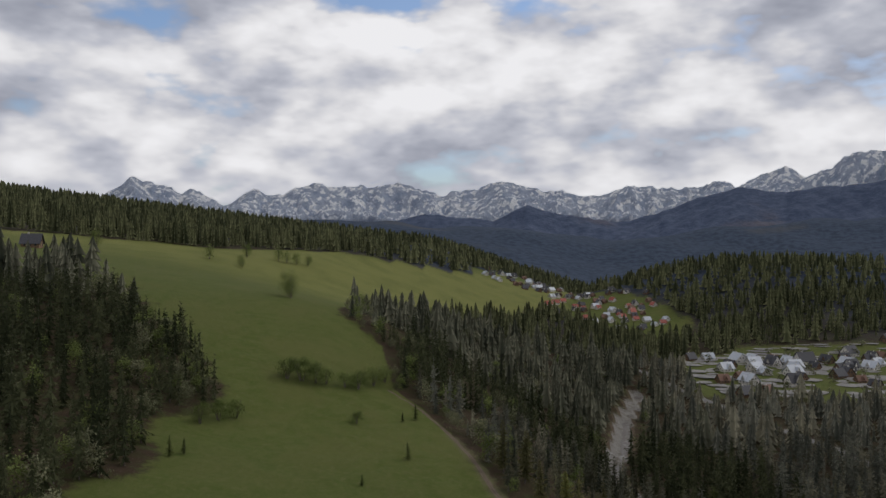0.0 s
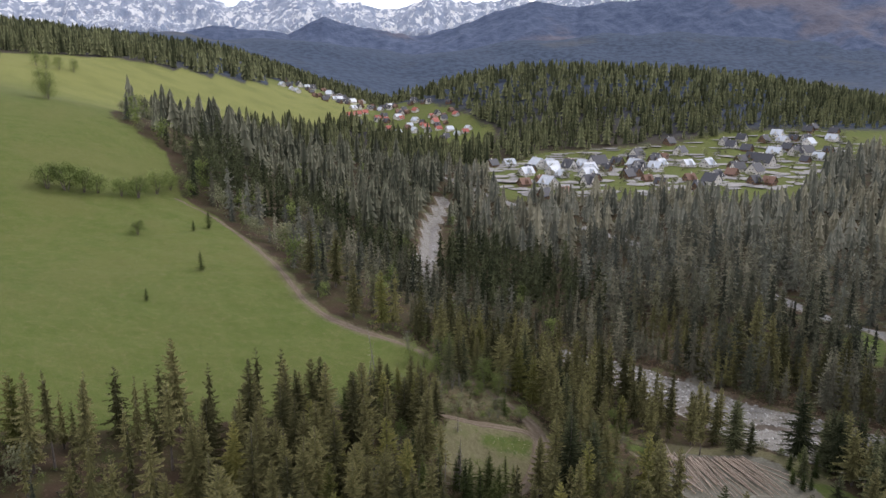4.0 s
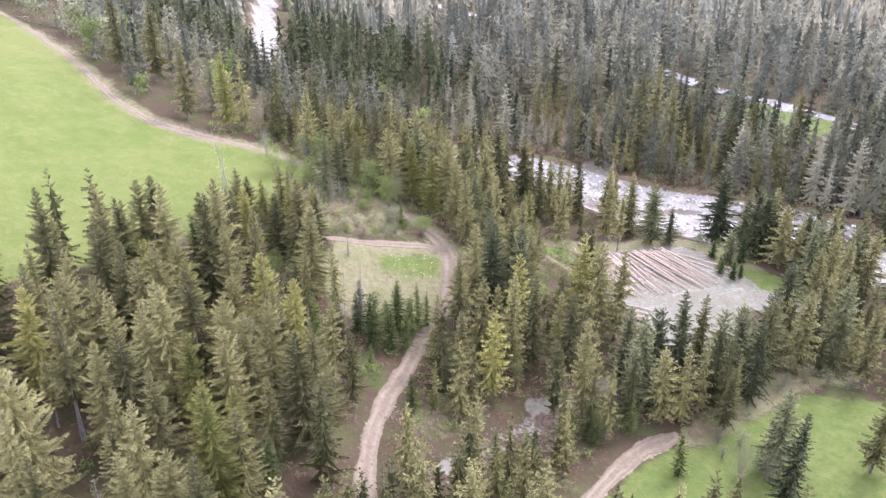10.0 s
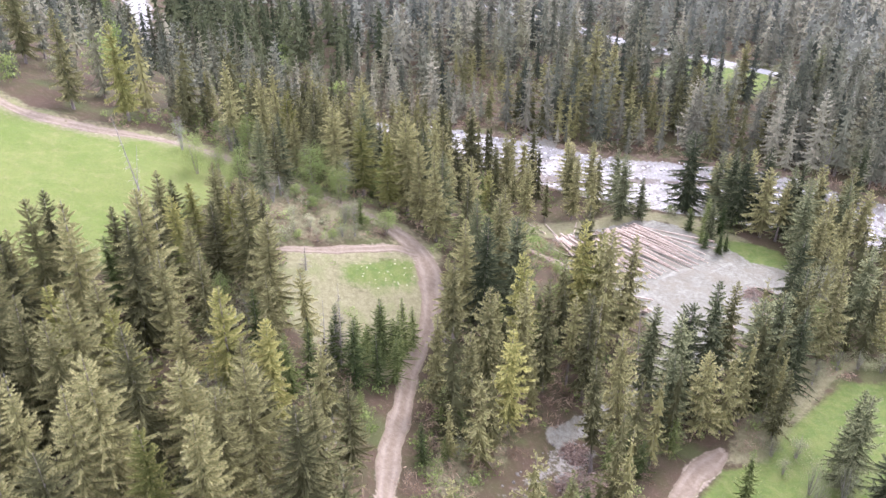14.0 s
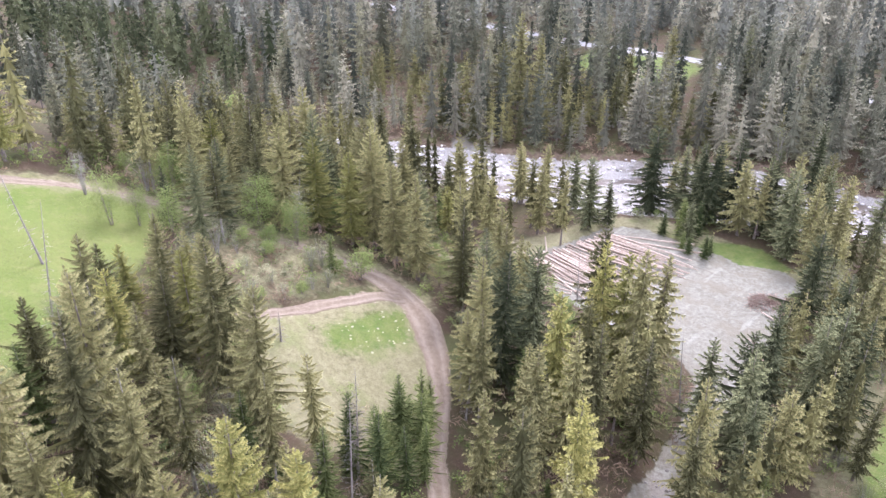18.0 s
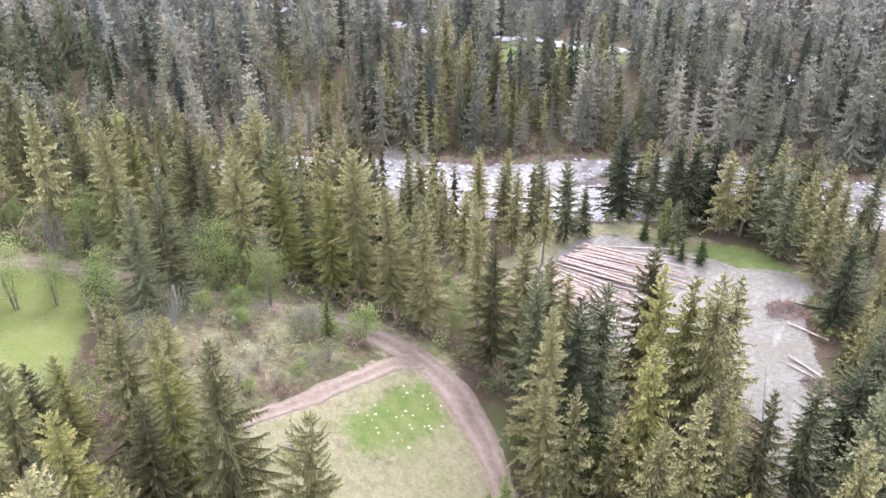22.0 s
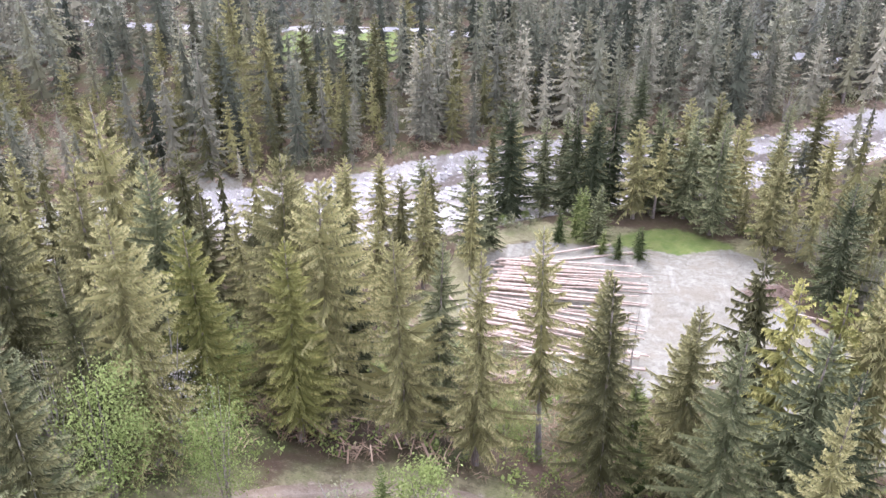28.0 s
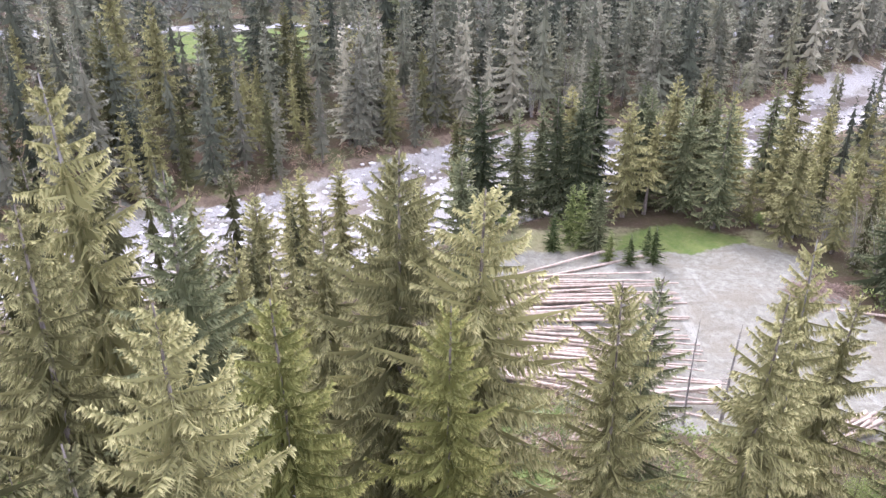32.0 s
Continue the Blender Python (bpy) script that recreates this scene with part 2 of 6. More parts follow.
def ground_material():
    s = Shade("ground_surface", 0.95, spec=0.08)
    big, mid, fine, tiny = s.noise(0.035, 5), s.noise(0.22, 5, 0.6), s.noise(1.4, 5, 0.6), s.noise(7.0, 3, 0.6)
    rag = s.math("ADD", s.math("MULTIPLY", s.math("SUBTRACT", mid, 0.5), 1.1), s.math("MULTIPLY", s.math("SUBTRACT", fine, 0.5), 0.55))

    def zone(name, channel, lo=0.4, hi=0.6):
        return s.step(s.math("ADD", s.attr(name, channel), rag), lo, hi)

    floor = s.mix(s.step(mid, 0.35, 0.65), (0.050, 0.034, 0.022), (0.042, 0.038, 0.017))
    floor = s.mix(s.step(fine, 0.52, 0.72, 0, 0.7), floor, (0.092, 0.060, 0.042))
    floor = s.mix(s.step(s.noise(0.11, 4, shift=(30, 9, 0)), 0.54, 0.64, 0, 0.5), floor, (0.055, 0.070, 0.022))
    blade, sward = s.noise(3.3, 4, 0.7, shift=(7, 3, 0)), s.noise(0.6, 5, 0.65, shift=(2, 8, 0))
    grass = s.mix(s.step(mid, 0.3, 0.7), (0.075, 0.099, 0.021), (0.098, 0.113, 0.031))
    grass = s.mix(s.step(big, 0.42, 0.66, 0, 0.75), grass, (0.104, 0.112, 0.033))
    grass = s.mix(s.step(sward, 0.5, 0.7, 0, 0.6), grass, (0.124, 0.121, 0.049))
    grass = s.mix(s.step(fine, 0.55, 0.75, 0, 0.55), grass, (0.064, 0.081, 0.024))
    grass = s.mix(s.step(blade, 0.54, 0.72, 0, 0.5), grass, (0.060, 0.078, 0.024))
    fresh = s.mix(s.step(fine, 0.4, 0.7), (0.054, 0.080, 0.018), (0.074, 0.090, 0.028))
    fresh = s.mix(s.step(blade, 0.54, 0.72, 0, 0.5), fresh, (0.052, 0.083, 0.018))
    grass = s.mix(s.math("MULTIPLY", s.attr("zone_c", 1), s.step(sward, 0.35, 0.62, 1.0, 0.45)), grass, fresh)
    # far hilltop grass, yellower and paler: sunlight on it is put into the colour
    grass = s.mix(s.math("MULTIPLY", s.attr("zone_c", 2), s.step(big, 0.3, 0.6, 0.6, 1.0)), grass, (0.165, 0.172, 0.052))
    dry = s.mix(s.step(fine, 0.3, 0.7), (0.106, 0.098, 0.050), (0.150, 0.137, 0.078))
    dry = s.mix(s.step(mid, 0.48, 0.66, 0, 0.65), dry, (0.098, 0.108, 0.040))
    dry = s.mix(s.step(blade, 0.5, 0.7, 0, 0.5), dry, (0.085, 0.074, 0.042))
    ruts = s.noise(1.1, 4, 0.6, shift=(5, 1, 0))
    dirt = s.mix(s.step(fine, 0.3, 0.7), (0.140, 0.110, 0.080), (0.205, 0.168, 0.128))
    dirt = s.mix(s.step(mid, 0.5, 0.75, 0, 0.6), dirt, (0.112, 0.082, 0.057))
    dirt = s.mix(s.step(ruts, 0.53, 0.66, 0, 0.65), dirt, (0.085, 0.063, 0.044))
    gravel = s.mix(s.step(tiny, 0.3, 0.7), (0.160, 0.151, 0.134), (0.280, 0.268, 0.244))
    gravel = s.mix(s.step(mid, 0.48, 0.66, 0, 0.75), gravel, (0.108, 0.093, 0.073))
    yard = s.mix(s.step(fine, 0.3, 0.72), (0.100, 0.095, 0.074), (0.156, 0.149, 0.120))
    yard = s.mix(s.step(mid, 0.48, 0.68, 0, 0.8), yard, (0.113, 0.102, 0.076))
    yard = s.mix(s.step(s.noise(0.9, 4, stretch=(1.0, 0.16, 1)), 0.56, 0.68, 0, 0.55), yard, (0.092, 0.081, 0.062))
    yard = s.mix(s.step(s.noise(0.5, 4, stretch=(0.2, 1.0, 1), shift=(3, 5, 0)), 0.57, 0.70, 0, 0.3), yard, (0.262, 0.256, 0.222))
    cut = s.mix(s.step(fine, 0.35, 0.65), (0.072, 0.052, 0.035), (0.115, 0.086, 0.060))
    cut = s.mix(s.step(mid, 0.5, 0.65), cut, (0.085, 0.090, 0.036))
    # blue of the far wood is distance haze put into the ground colour
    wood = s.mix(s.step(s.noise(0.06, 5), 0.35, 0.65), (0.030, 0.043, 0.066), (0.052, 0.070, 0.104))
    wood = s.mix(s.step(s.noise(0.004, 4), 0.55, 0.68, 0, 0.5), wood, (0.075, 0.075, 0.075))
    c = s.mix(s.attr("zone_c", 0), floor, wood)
    c = s.mix(zone("zone_b", 1), c, cut)
    c = s.mix(zone("zone_a", 0, 0.28, 0.74), c, grass)
    c = s.mix(zone("zone_a", 2, 0.28, 0.74), c, dry)
    c = s.mix(zone("zone_b", 0), c, yard)
    c = s.mix(zone("zone_b", 2), c, gravel)
    c = s.mix(zone("zone_a", 1), c, dirt)
    # litter, clods and pebbles at hand size
    speck, dot = s.noise(5.5, 5, 0.75, shift=(11, 4, 0)), s.noise(9.0, 3, 0.7, shift=(1, 17, 0))
    close = s.math("SUBTRACT", 1.0, s.attr("zone_c", 0))
    c = s.mix(s.math("MULTIPLY", close, s.step(speck, 0.5, 0.68, 0, 0.55)), c, (0.032, 0.027, 0.016))
    c = s.mix(s.math("MULTIPLY", close, s.step(dot, 0.58, 0.72, 0, 0.35)), c, (0.25, 0.225, 0.165))
    s.bump(s.math("ADD", fine, s.math("MULTIPLY", tiny, 0.5)), 0.6, 0.18)
    return s.color(c)


GROUND = ground_material()


def water_material():
    s = Shade("river_water", 0.35, spec=0.15)
    foam = s.step(s.math("ADD", s.noise(0.9, 6, 0.7), s.math("MULTIPLY", s.noise(0.15, 3), 0.35)), 0.70, 0.86)
    s.put(s.step(foam, 0.0, 1.0, 0.28, 0.7), s.bsdf.inputs["Roughness"])
    s.bump(s.noise(1.6, 4, 0.65), 0.5, 0.12)
    return s.color(s.mix(foam, (0.088, 0.072, 0.056), (0.40, 0.405, 0.40)))


WATER = water_material()


def track_material():
    s = Shade("track_dirt", 0.95, spec=0.15)
    fine, mid, tiny = s.noise(1.6, 5, 0.65), s.noise(0.35, 4), s.noise(8.0, 4, 0.7)
    c = s.mix(s.step(fine, 0.3, 0.7), (0.100, 0.076, 0.052), (0.150, 0.118, 0.084))
    c = s.mix(s.math("MULTIPLY", s.attr("rut"), s.step(mid, 0.3, 0.6, 0.35, 1.0)), c, (0.200, 0.165, 0.126))
    c = s.mix(s.step(s.math("ADD", s.attr("verge"), s.math("MULTIPLY", s.math("SUBTRACT", fine, 0.5), 1.6)), 0.35, 0.75, 0, 0.85), c, (0.100, 0.096, 0.048))
    c = s.mix(s.step(tiny, 0.5, 0.7, 0, 0.5), c, (0.060, 0.046, 0.032))
    c = s.mix(s.step(s.noise(10.0, 3, 0.7, shift=(3, 9, 0)), 0.58, 0.72, 0, 0.4), c, (0.27, 0.24, 0.20))
    s.bump(s.math("ADD", fine, s.math("MULTIPLY", tiny, 0.5)), 0.6, 0.12)
    return s.color(c)


TRACK_DIRT = track_material()
PAVING = two_tone("sunlit_paving", (0.18, 0.172, 0.16), (0.28, 0.27, 0.255), 0.25, 0.9, 0.2, 0.02)
ASPHALT = two_tone("pale_road", (0.13, 0.127, 0.122), (0.20, 0.195, 0.188), 0.8, 0.9, 0.2, 0.02)


def rock_material():
    s = Shade("hazy_mountain_rock", 0.95, spec=0.1)
    geo = s.nt.nodes.new("ShaderNodeNewGeometry")
    sep = s.nt.nodes.new("ShaderNodeSeparateXYZ")
    s.nt.links.new(geo.outputs["Position"], sep.inputs[0])
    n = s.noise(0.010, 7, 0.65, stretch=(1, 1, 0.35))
    # rock lightened and blued: the haze before the mountains is in its colour
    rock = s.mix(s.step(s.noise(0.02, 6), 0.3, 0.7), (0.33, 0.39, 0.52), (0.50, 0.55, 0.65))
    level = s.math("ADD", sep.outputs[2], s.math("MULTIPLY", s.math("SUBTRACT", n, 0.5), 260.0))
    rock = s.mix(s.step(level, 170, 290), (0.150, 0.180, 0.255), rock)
    streak = s.noise(0.014, 9, 0.68, stretch=(2.2, 2.2, 0.5), shift=(40, 0, 0))
    snow = s.math("MULTIPLY", s.step(streak, 0.52, 0.555), s.step(level, 190, 300))
    s.bump(s.noise(0.015, 8, 0.7, stretch=(2, 2, 0.6)), 1.0, 60.0)
    return s.color(s.mix(snow, rock, (0.95, 0.96, 0.98)))


ROCK = rock_material()


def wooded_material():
    s = Shade("hazy_wooded_slope", 0.95, spec=0.1)
    # forest colour shifted to blue: distance haze is put into the slopes
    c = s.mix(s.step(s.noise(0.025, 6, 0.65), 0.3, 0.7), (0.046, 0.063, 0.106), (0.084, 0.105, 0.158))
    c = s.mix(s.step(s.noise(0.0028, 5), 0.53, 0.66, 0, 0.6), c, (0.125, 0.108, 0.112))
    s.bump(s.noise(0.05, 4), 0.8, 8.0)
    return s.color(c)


WOODED = wooded_material()
WALL_PALE = two_tone("pale_plaster", (0.62, 0.58, 0.52), (0.74, 0.71, 0.66), 0.7, 0.9, 0.1, vary=0.5)
WALL_WOOD = two_tone("timber_wall", (0.13, 0.08, 0.05), (0.26, 0.165, 0.10), 0.9, 0.85, 0.3, stretch=(1, 1, 6), vary=0.4)
ROOF_DARK = two_tone("dark_roof", (0.045, 0.045, 0.052), (0.085, 0.085, 0.095), 1.5, 0.6, 0.2, vary=0.4)
ROOF_SILVER = two_tone("metal_roof", (0.42, 0.45, 0.50), (0.55, 0.58, 0.62), 1.2, 0.45, 0.1, vary=0.3)
ROOF_RED = two_tone("red_roof", (0.30, 0.085, 0.065), (0.42, 0.14, 0.105), 1.5, 0.7, 0.2, vary=0.4)
ROOF_BROWN = two_tone("brown_roof", (0.15, 0.085, 0.06), (0.25, 0.15, 0.11), 1.5, 0.75, 0.2, vary=0.4)
GLASS = two_tone("window_glass", (0.03, 0.04, 0.05), (0.06, 0.07, 0.085), 0.6, 0.08, 0, spec=0.6)

# ---- relief ----
# heights of the valley side at a few places (x, y, z)
RELIEF = [
    ((146, 238, 0.4), (160, 195, 0.0), (176, 150, -1), (215, 60, -3), (110, 285, 2), (95, 310, 2.5), (80, 390, 4.5), (105, 460, 6.5), (132, 540, 9)),
    ((116, 199, 3), (104, 187, 3.4), (128, 166, 2.4), (108, 162, 3.4), (92, 153, 5), (106, 143, 4), (76, 138, 6), (100, 100, 6), (64, 92, 11)),
    ((205, 235, 7), (235, 130, 6), (185, 320, 7), (230, 420, 8), (390, 600, 10), (200, 610, 13), (63, 186, 21), (49, 181, 22.5), (47, 196, 26)),
    ((51, 170, 14), (58, 149, 9), (46, 213, 31), (66, 206, 22), (87, 222, 10), (84, 182, 11), (1, 247, 47), (-55, 262, 56), (-56, 302, 64)),
    ((-25, 335, 62), (-31, 414, 77), (-74, 398, 88), (35, 275, 40), (20, 380, 45), (25, 172, 27), (20, 125, 23), (-20, 190, 42)),
    ((-60, 190, 54), (30, 60, 16), (-20, 60, 26), (-40, 120, 38)),
]
KNOT = np.array([k for row in RELIEF for k in row], float)


def reach(d2):
    return np.sqrt(d2 + 324.0)


def relief_weights():
    n = len(KNOT)
    a = np.zeros((n + 3, n + 3))
    a[:n, :n] = 3.0 * np.eye(n) - reach(((KNOT[:, None, :2] - KNOT[None, :, :2]) ** 2).sum(-1))
    a[:n, n] = a[n, :n] = 1
    a[:n, n + 1:] = KNOT[:, :2]
    a[n + 1:, :n] = KNOT[:, :2].T
    return np.linalg.solve(a, np.r_[KNOT[:, 2], 0, 0, 0])
LIFT = relief_weights()


def smooth(a, b, v):
    s = np.clip((v - a) / (b - a), 0, 1)
    return s * s * (3 - 2 * s)


def hump(x, y, cx, cy, sx, sy, top):
    return top * np.exp(-((x - cx) / sx) ** 2 - ((y - cy) / sy) ** 2)


def near_height(x, y):
    z = LIFT[-3] + LIFT[-2] * x + LIFT[-1] * y
    for k, w in zip(KNOT, LIFT):
        z = z - w * reach((x - k[0]) ** 2 + (y - k[1]) ** 2)
    return z


def far_height(x, y):
    axis = 130 + 0.22 * (y - 540)
    d = axis - x
    floor = 9 + 0.022 * np.clip(y - 540, -600, 900)
    left = np.where(d < 60, 0, np.where(d < 290, 0.40 * (d - 60), 92 + 0.125 * (d - 290)))
    left = np.clip(left, 0, 210) * (1 - smooth(1150, 1900, y) * 0.6)
    right = 0.02 * np.clip(-d - 60, 0, 3000) * smooth(1200, 2400, -d + y)
    z = floor + left + right
    z = z + hump(x, y, 560, 1010, 330, 190, 66) + hump(x, y, 330, 1060, 150, 150, 26)
    z = z + hump(x, y, 0, 2500, 2600, 480, 95) + hump(x, y, 1250, 2700, 560, 520, 60)
    z = z + hump(x, y, 850, 2900, 420, 420, 20) + hump(x, y, 1900, 2500, 600, 600, 60)
    return z


def height(x, y):
    x, y = np.asarray(x, float), np.asarray(y, float)
    w = smooth(330, 540, np.hypot(x - 90, y - 240))
    return near_height(x, y) * (1 - w) + far_height(x, y) * w

# ---- mesh helpers ----
def mesh_np(name, verts, tris, mats, attrs=None, colors=None, smooth=False, slots=None):
    """A mesh from arrays of corners and triangles (or quads)."""
    me = bpy.data.meshes.new(name)
    verts, tris = np.asarray(verts, np.float32), np.asarray(tris, np.int32)
    k = tris.shape[1]
    me.vertices.add(len(verts))
    me.vertices.foreach_set("co", verts.ravel())
    me.loops.add(tris.size)
    me.loops.foreach_set("vertex_index", tris.ravel())
    me.polygons.add(len(tris))
    me.polygons.foreach_set("loop_start", np.arange(0, tris.size, k, dtype=np.int32))
    me.polygons.foreach_set("loop_total", np.full(len(tris), k, np.int32))
    for m in mats:
        me.materials.append(m)
    if slots is not None:
        me.polygons.foreach_set("material_index", np.asarray(slots, np.int32))
    me.polygons.foreach_set("use_smooth", np.full(len(tris), smooth))
    for key, values in (attrs or {}).items():
        me.attributes.new(key, "FLOAT", "POINT").data.foreach_set("value", np.asarray(values, np.float32))
    for key, values in (colors or {}).items():
        me.attributes.new(key, "FLOAT_COLOR", "POINT").data.foreach_set("color", np.asarray(values, np.float32).ravel())
    me.update(calc_edges=True)
    me.validate()
    return me


def part(name, data, parent, label="", m=None):
    """Links a mesh, or a bmesh with a material, as one part of a thing."""
    ob = new(name, data)
    ob.parent = parent
    if m is not None:
        ob.matrix_basis = m
    return tagged(ob, label)


def baked(name, bm, mat):
    me = bpy.data.meshes.new(name)
    bm.to_mesh(me)
    bm.free()
    me.materials.append(mat)
    return me


def along(points, step):
    """Even stations on a smooth line through the points."""
    p = np.array(points, float)
    t = np.r_[0, np.cumsum(np.hypot(*np.diff(p[:, :2], axis=0).T))]
    s = np.arange(0, t[-1] + step, step)
    q = np.stack([np.interp(s, t, p[:, k]) for k in range(p.shape[1])], 1)
    for _ in range(int(6 / step) + 2):
        q[1:-1] = (q[:-2] + 2 * q[1:-1] + q[2:]) / 4
    return q


def line_gap(x, y, line):
    """Distance to a line of stations, less its half width when it has one."""
    best = np.full(np.shape(x), 1e9)
    for a, b in zip(line[:-1], line[1:]):
        d = b[:2] - a[:2]
        t = np.clip(((x - a[0]) * d[0] + (y - a[1]) * d[1]) / max(d @ d, 1e-9), 0, 1)
        gap = np.hypot(x - a[0] - t * d[0], y - a[1] - t * d[1])
        if len(a) > 2:
            gap = gap - (a[2] + t * (b[2] - a[2]))
        best = np.minimum(best, gap)
    return best


def area_gap(x, y, corners):
    """Signed distance to an outline, negative inside."""
    best, inside = np.full(np.shape(x), 1e9), np.zeros(np.shape(x), bool)
    for a, b in zip(corners, corners[1:] + corners[:1]):
        dx, dy = b[0] - a[0], b[1] - a[1]
        t = np.clip(((x - a[0]) * dx + (y - a[1]) * dy) / (dx * dx + dy * dy), 0, 1)
        best = np.minimum(best, np.hypot(x - a[0] - t * dx, y - a[1] - t * dy))
        cross = (a[1] > y) != (b[1] > y)
        inside ^= cross & (x < dx * (y - a[1]) / (dy if dy else 1e-9) + a[0])
    return np.where(inside, -best, best)


# ---- plan of the place ----
TRACK = along([(-20, 319, 0.8), (-8, 309, 0.8), (3, 284, 0.8), (12, 256, 0.85), (17, 235, 0.95), (23, 226.5, 1.1), (31, 222, 1.2), (40, 220.5, 1.3), (47, 216, 1.3),
               (53, 209.5, 1.3), (59.5, 202.5, 1.4), (64, 197.5, 1.6), (65.8, 193, 1.9), (66.0, 187, 2.4), (64.5, 182.5, 2.0), (60.6, 177, 1.4), (55, 172, 1.2),
               (50.5, 168, 1.1), (45.5, 162.5, 1.1), (40, 156.5, 1.2), (34.5, 149, 1.2), (31, 143, 1.2), (28, 134, 1.2)], 2.0)
SPUR = along([(36, 191, 0.6), (43, 190, 0.7), (47, 189.2, 0.8), (51, 189.4, 0.8), (56, 189.2, 0.9), (61, 188.6, 1.2), (65.5, 188, 1.6)], 2.0)
FIELD_WAY = along([(81, 140.5, 1.0), (78, 140.2, 1.9), (74.5, 139.6, 2.1), (70.5, 138.2, 1.5), (66, 136.3, 1.2), (62, 134, 1.1), (54, 129, 1.0)], 2.0)
WASH = along([(74, 155, 1.6), (68, 151.5, 2.8), (62, 149.4, 3.4), (56, 147.6, 3.4), (50, 145.6, 2.8), (45, 143.6, 2.4), (39, 140, 2.0)], 2.0)
RIVER = along([(139, 561, 4.5), (113, 492, 5), (100, 440, 5.5), (83, 395, 6), (88, 335, 6), (108, 285, 8), (126, 256, 12), (135, 237, 12), (143, 219, 13.5), (157, 201, 14),
               (166, 187, 14.5), (171, 172, 12), (177, 158, 9), (185, 145, 7.5), (195, 131, 8), (208, 112, 8), (228, 82, 8)], 4.0)
STREAM = along([(139, 563, 3), (113, 492, 3), (100, 440, 3), (83, 395, 3), (88, 335, 3), (106, 286, 2.8), (121, 258, 3), (127, 244, 3.2), (131, 231, 3.4), (139, 220, 2.6),
                (150, 217.5, 2.2), (160, 209, 2.2), (169, 200, 2.4), (177, 188, 2.6), (180.5, 175, 2.6), (180.5, 160, 2.6), (187, 146, 2.8), (196, 132, 3), (208, 112, 3), (228, 82, 3)], 3.0)
ROAD = along([(150, 640, 2.6), (165, 600, 2.6), (190, 545, 2.6), (207, 470, 2.6), (213, 400, 2.6), (217, 320, 2.6), (219.5, 272, 2.6), (224, 258, 2.6), (228.5, 238, 2.6),
              (231, 215, 2.6), (231, 170, 2.6), (226, 120, 2.6)], 6.0)
YARD = [(105, 199), (108, 199), (118, 199), (129, 198.5), (135, 193), (135, 183), (134, 172), (137, 166), (133, 161), (124, 162), (118, 159), (111, 157), (103, 153.5), (96, 151.5),
        (90, 151), (88, 155), (93, 160), (97, 166), (95, 176), (97, 187), (104, 192)]
YARD_WAY = along([(95.4, 158.8, 2.6), (84.7, 155.6, 2.2), (76.1, 154.0, 1.8), (68.4, 153.3, 1.7), (63.1, 153.1, 1.5)], 1.5)
YARD_EDGE = [(96, 206), (108, 206), (120, 203), (131, 203), (140, 197), (142, 185), (141, 172), (141, 163), (133, 160), (134, 194), (129, 198), (99, 199)]
GREEN_TIP = [(133, 183), (139, 181), (143, 173), (139, 165), (133, 166), (131, 174)]
GREEN_LEFT = [(94.5, 203), (103, 200.5), (103.5, 193), (97, 192), (94, 197)]
GREEN_LOW = [(84, 202), (89.5, 202), (89.5, 196), (85, 194)]
FORE_GREEN = [(76, 184), (82, 185), (84, 180), (80, 177.5), (76, 179)]
SIDE_WAY = along([(86, 204, 0.7), (90.3, 200.2, 0.8), (91.6, 198, 0.9), (94, 193, 0.9), (97, 188, 1.2)], 1.5)
MEADOW = [(47, 212), (45, 207), (42, 204), (38.5, 200.5), (34, 197), (29, 193.5), (25, 190.5), (16, 186), (0, 178), (-30, 166), (-60, 160), (-86, 178), (-77, 205), (-83, 245), (-73, 268), (-82, 294), (-121, 338), (-168, 400),
          (-230, 395), (-420, 380), (-480, 520), (-330, 640), (-200, 690), (-150, 760), (-75, 860), (20, 990), (90, 1120), (190, 1115), (150, 960), (60, 800), (0, 680),
          (-20, 560), (-52, 440), (-48, 398), (-26, 372), (-22, 347), (-18, 322), (-6, 308), (4, 284), (13, 256), (18, 235), (24, 227), (32, 222.5), (40, 221)]
LAWN = [(65.2, 186.3), (60, 187), (52, 187.8), (45, 187.8), (41, 183), (40, 175), (46, 168), (53, 173), (59, 178), (63.5, 183)]
CLOVER = [(64.6, 186), (58, 186.6), (51, 186.6), (49, 183), (54, 180.5), (60, 180.5)]
SCRUB = [(40, 189.5), (52, 190.5), (63, 190), (62.5, 197), (57, 203.5), (51, 208), (47.5, 206), (44, 202), (41, 199), (38, 195)]
FIELD = [(60, 131.5), (66, 134), (72, 136.5), (78, 138), (84, 136.5), (93, 138.5), (102, 139.5), (110, 140.5), (117, 136), (132, 126), (122, 98), (96, 92), (80, 112), (62, 124)]
FIELD_RIM = [(80, 139), (93, 146), (110, 147.5), (121, 140), (113, 141.5), (102, 139), (94, 136), (86, 133), (75, 128)]
SOIL = [(37, 146), (45, 157.5), (53, 158), (57, 153), (50, 150), (44, 147)]
GLADE = [(200, 258), (219, 262), (226, 240), (225, 228), (207, 226), (199, 236)]
FELLED = [(142, 264), (150, 255), (161, 259), (167, 277), (162, 299), (152, 302), (145, 288)]
SAND_BANK = [(140, 235), (147, 243), (151, 250), (145, 254), (137, 247)]
SAND = [(153, 300), (158, 298), (159, 304), (154, 306)]
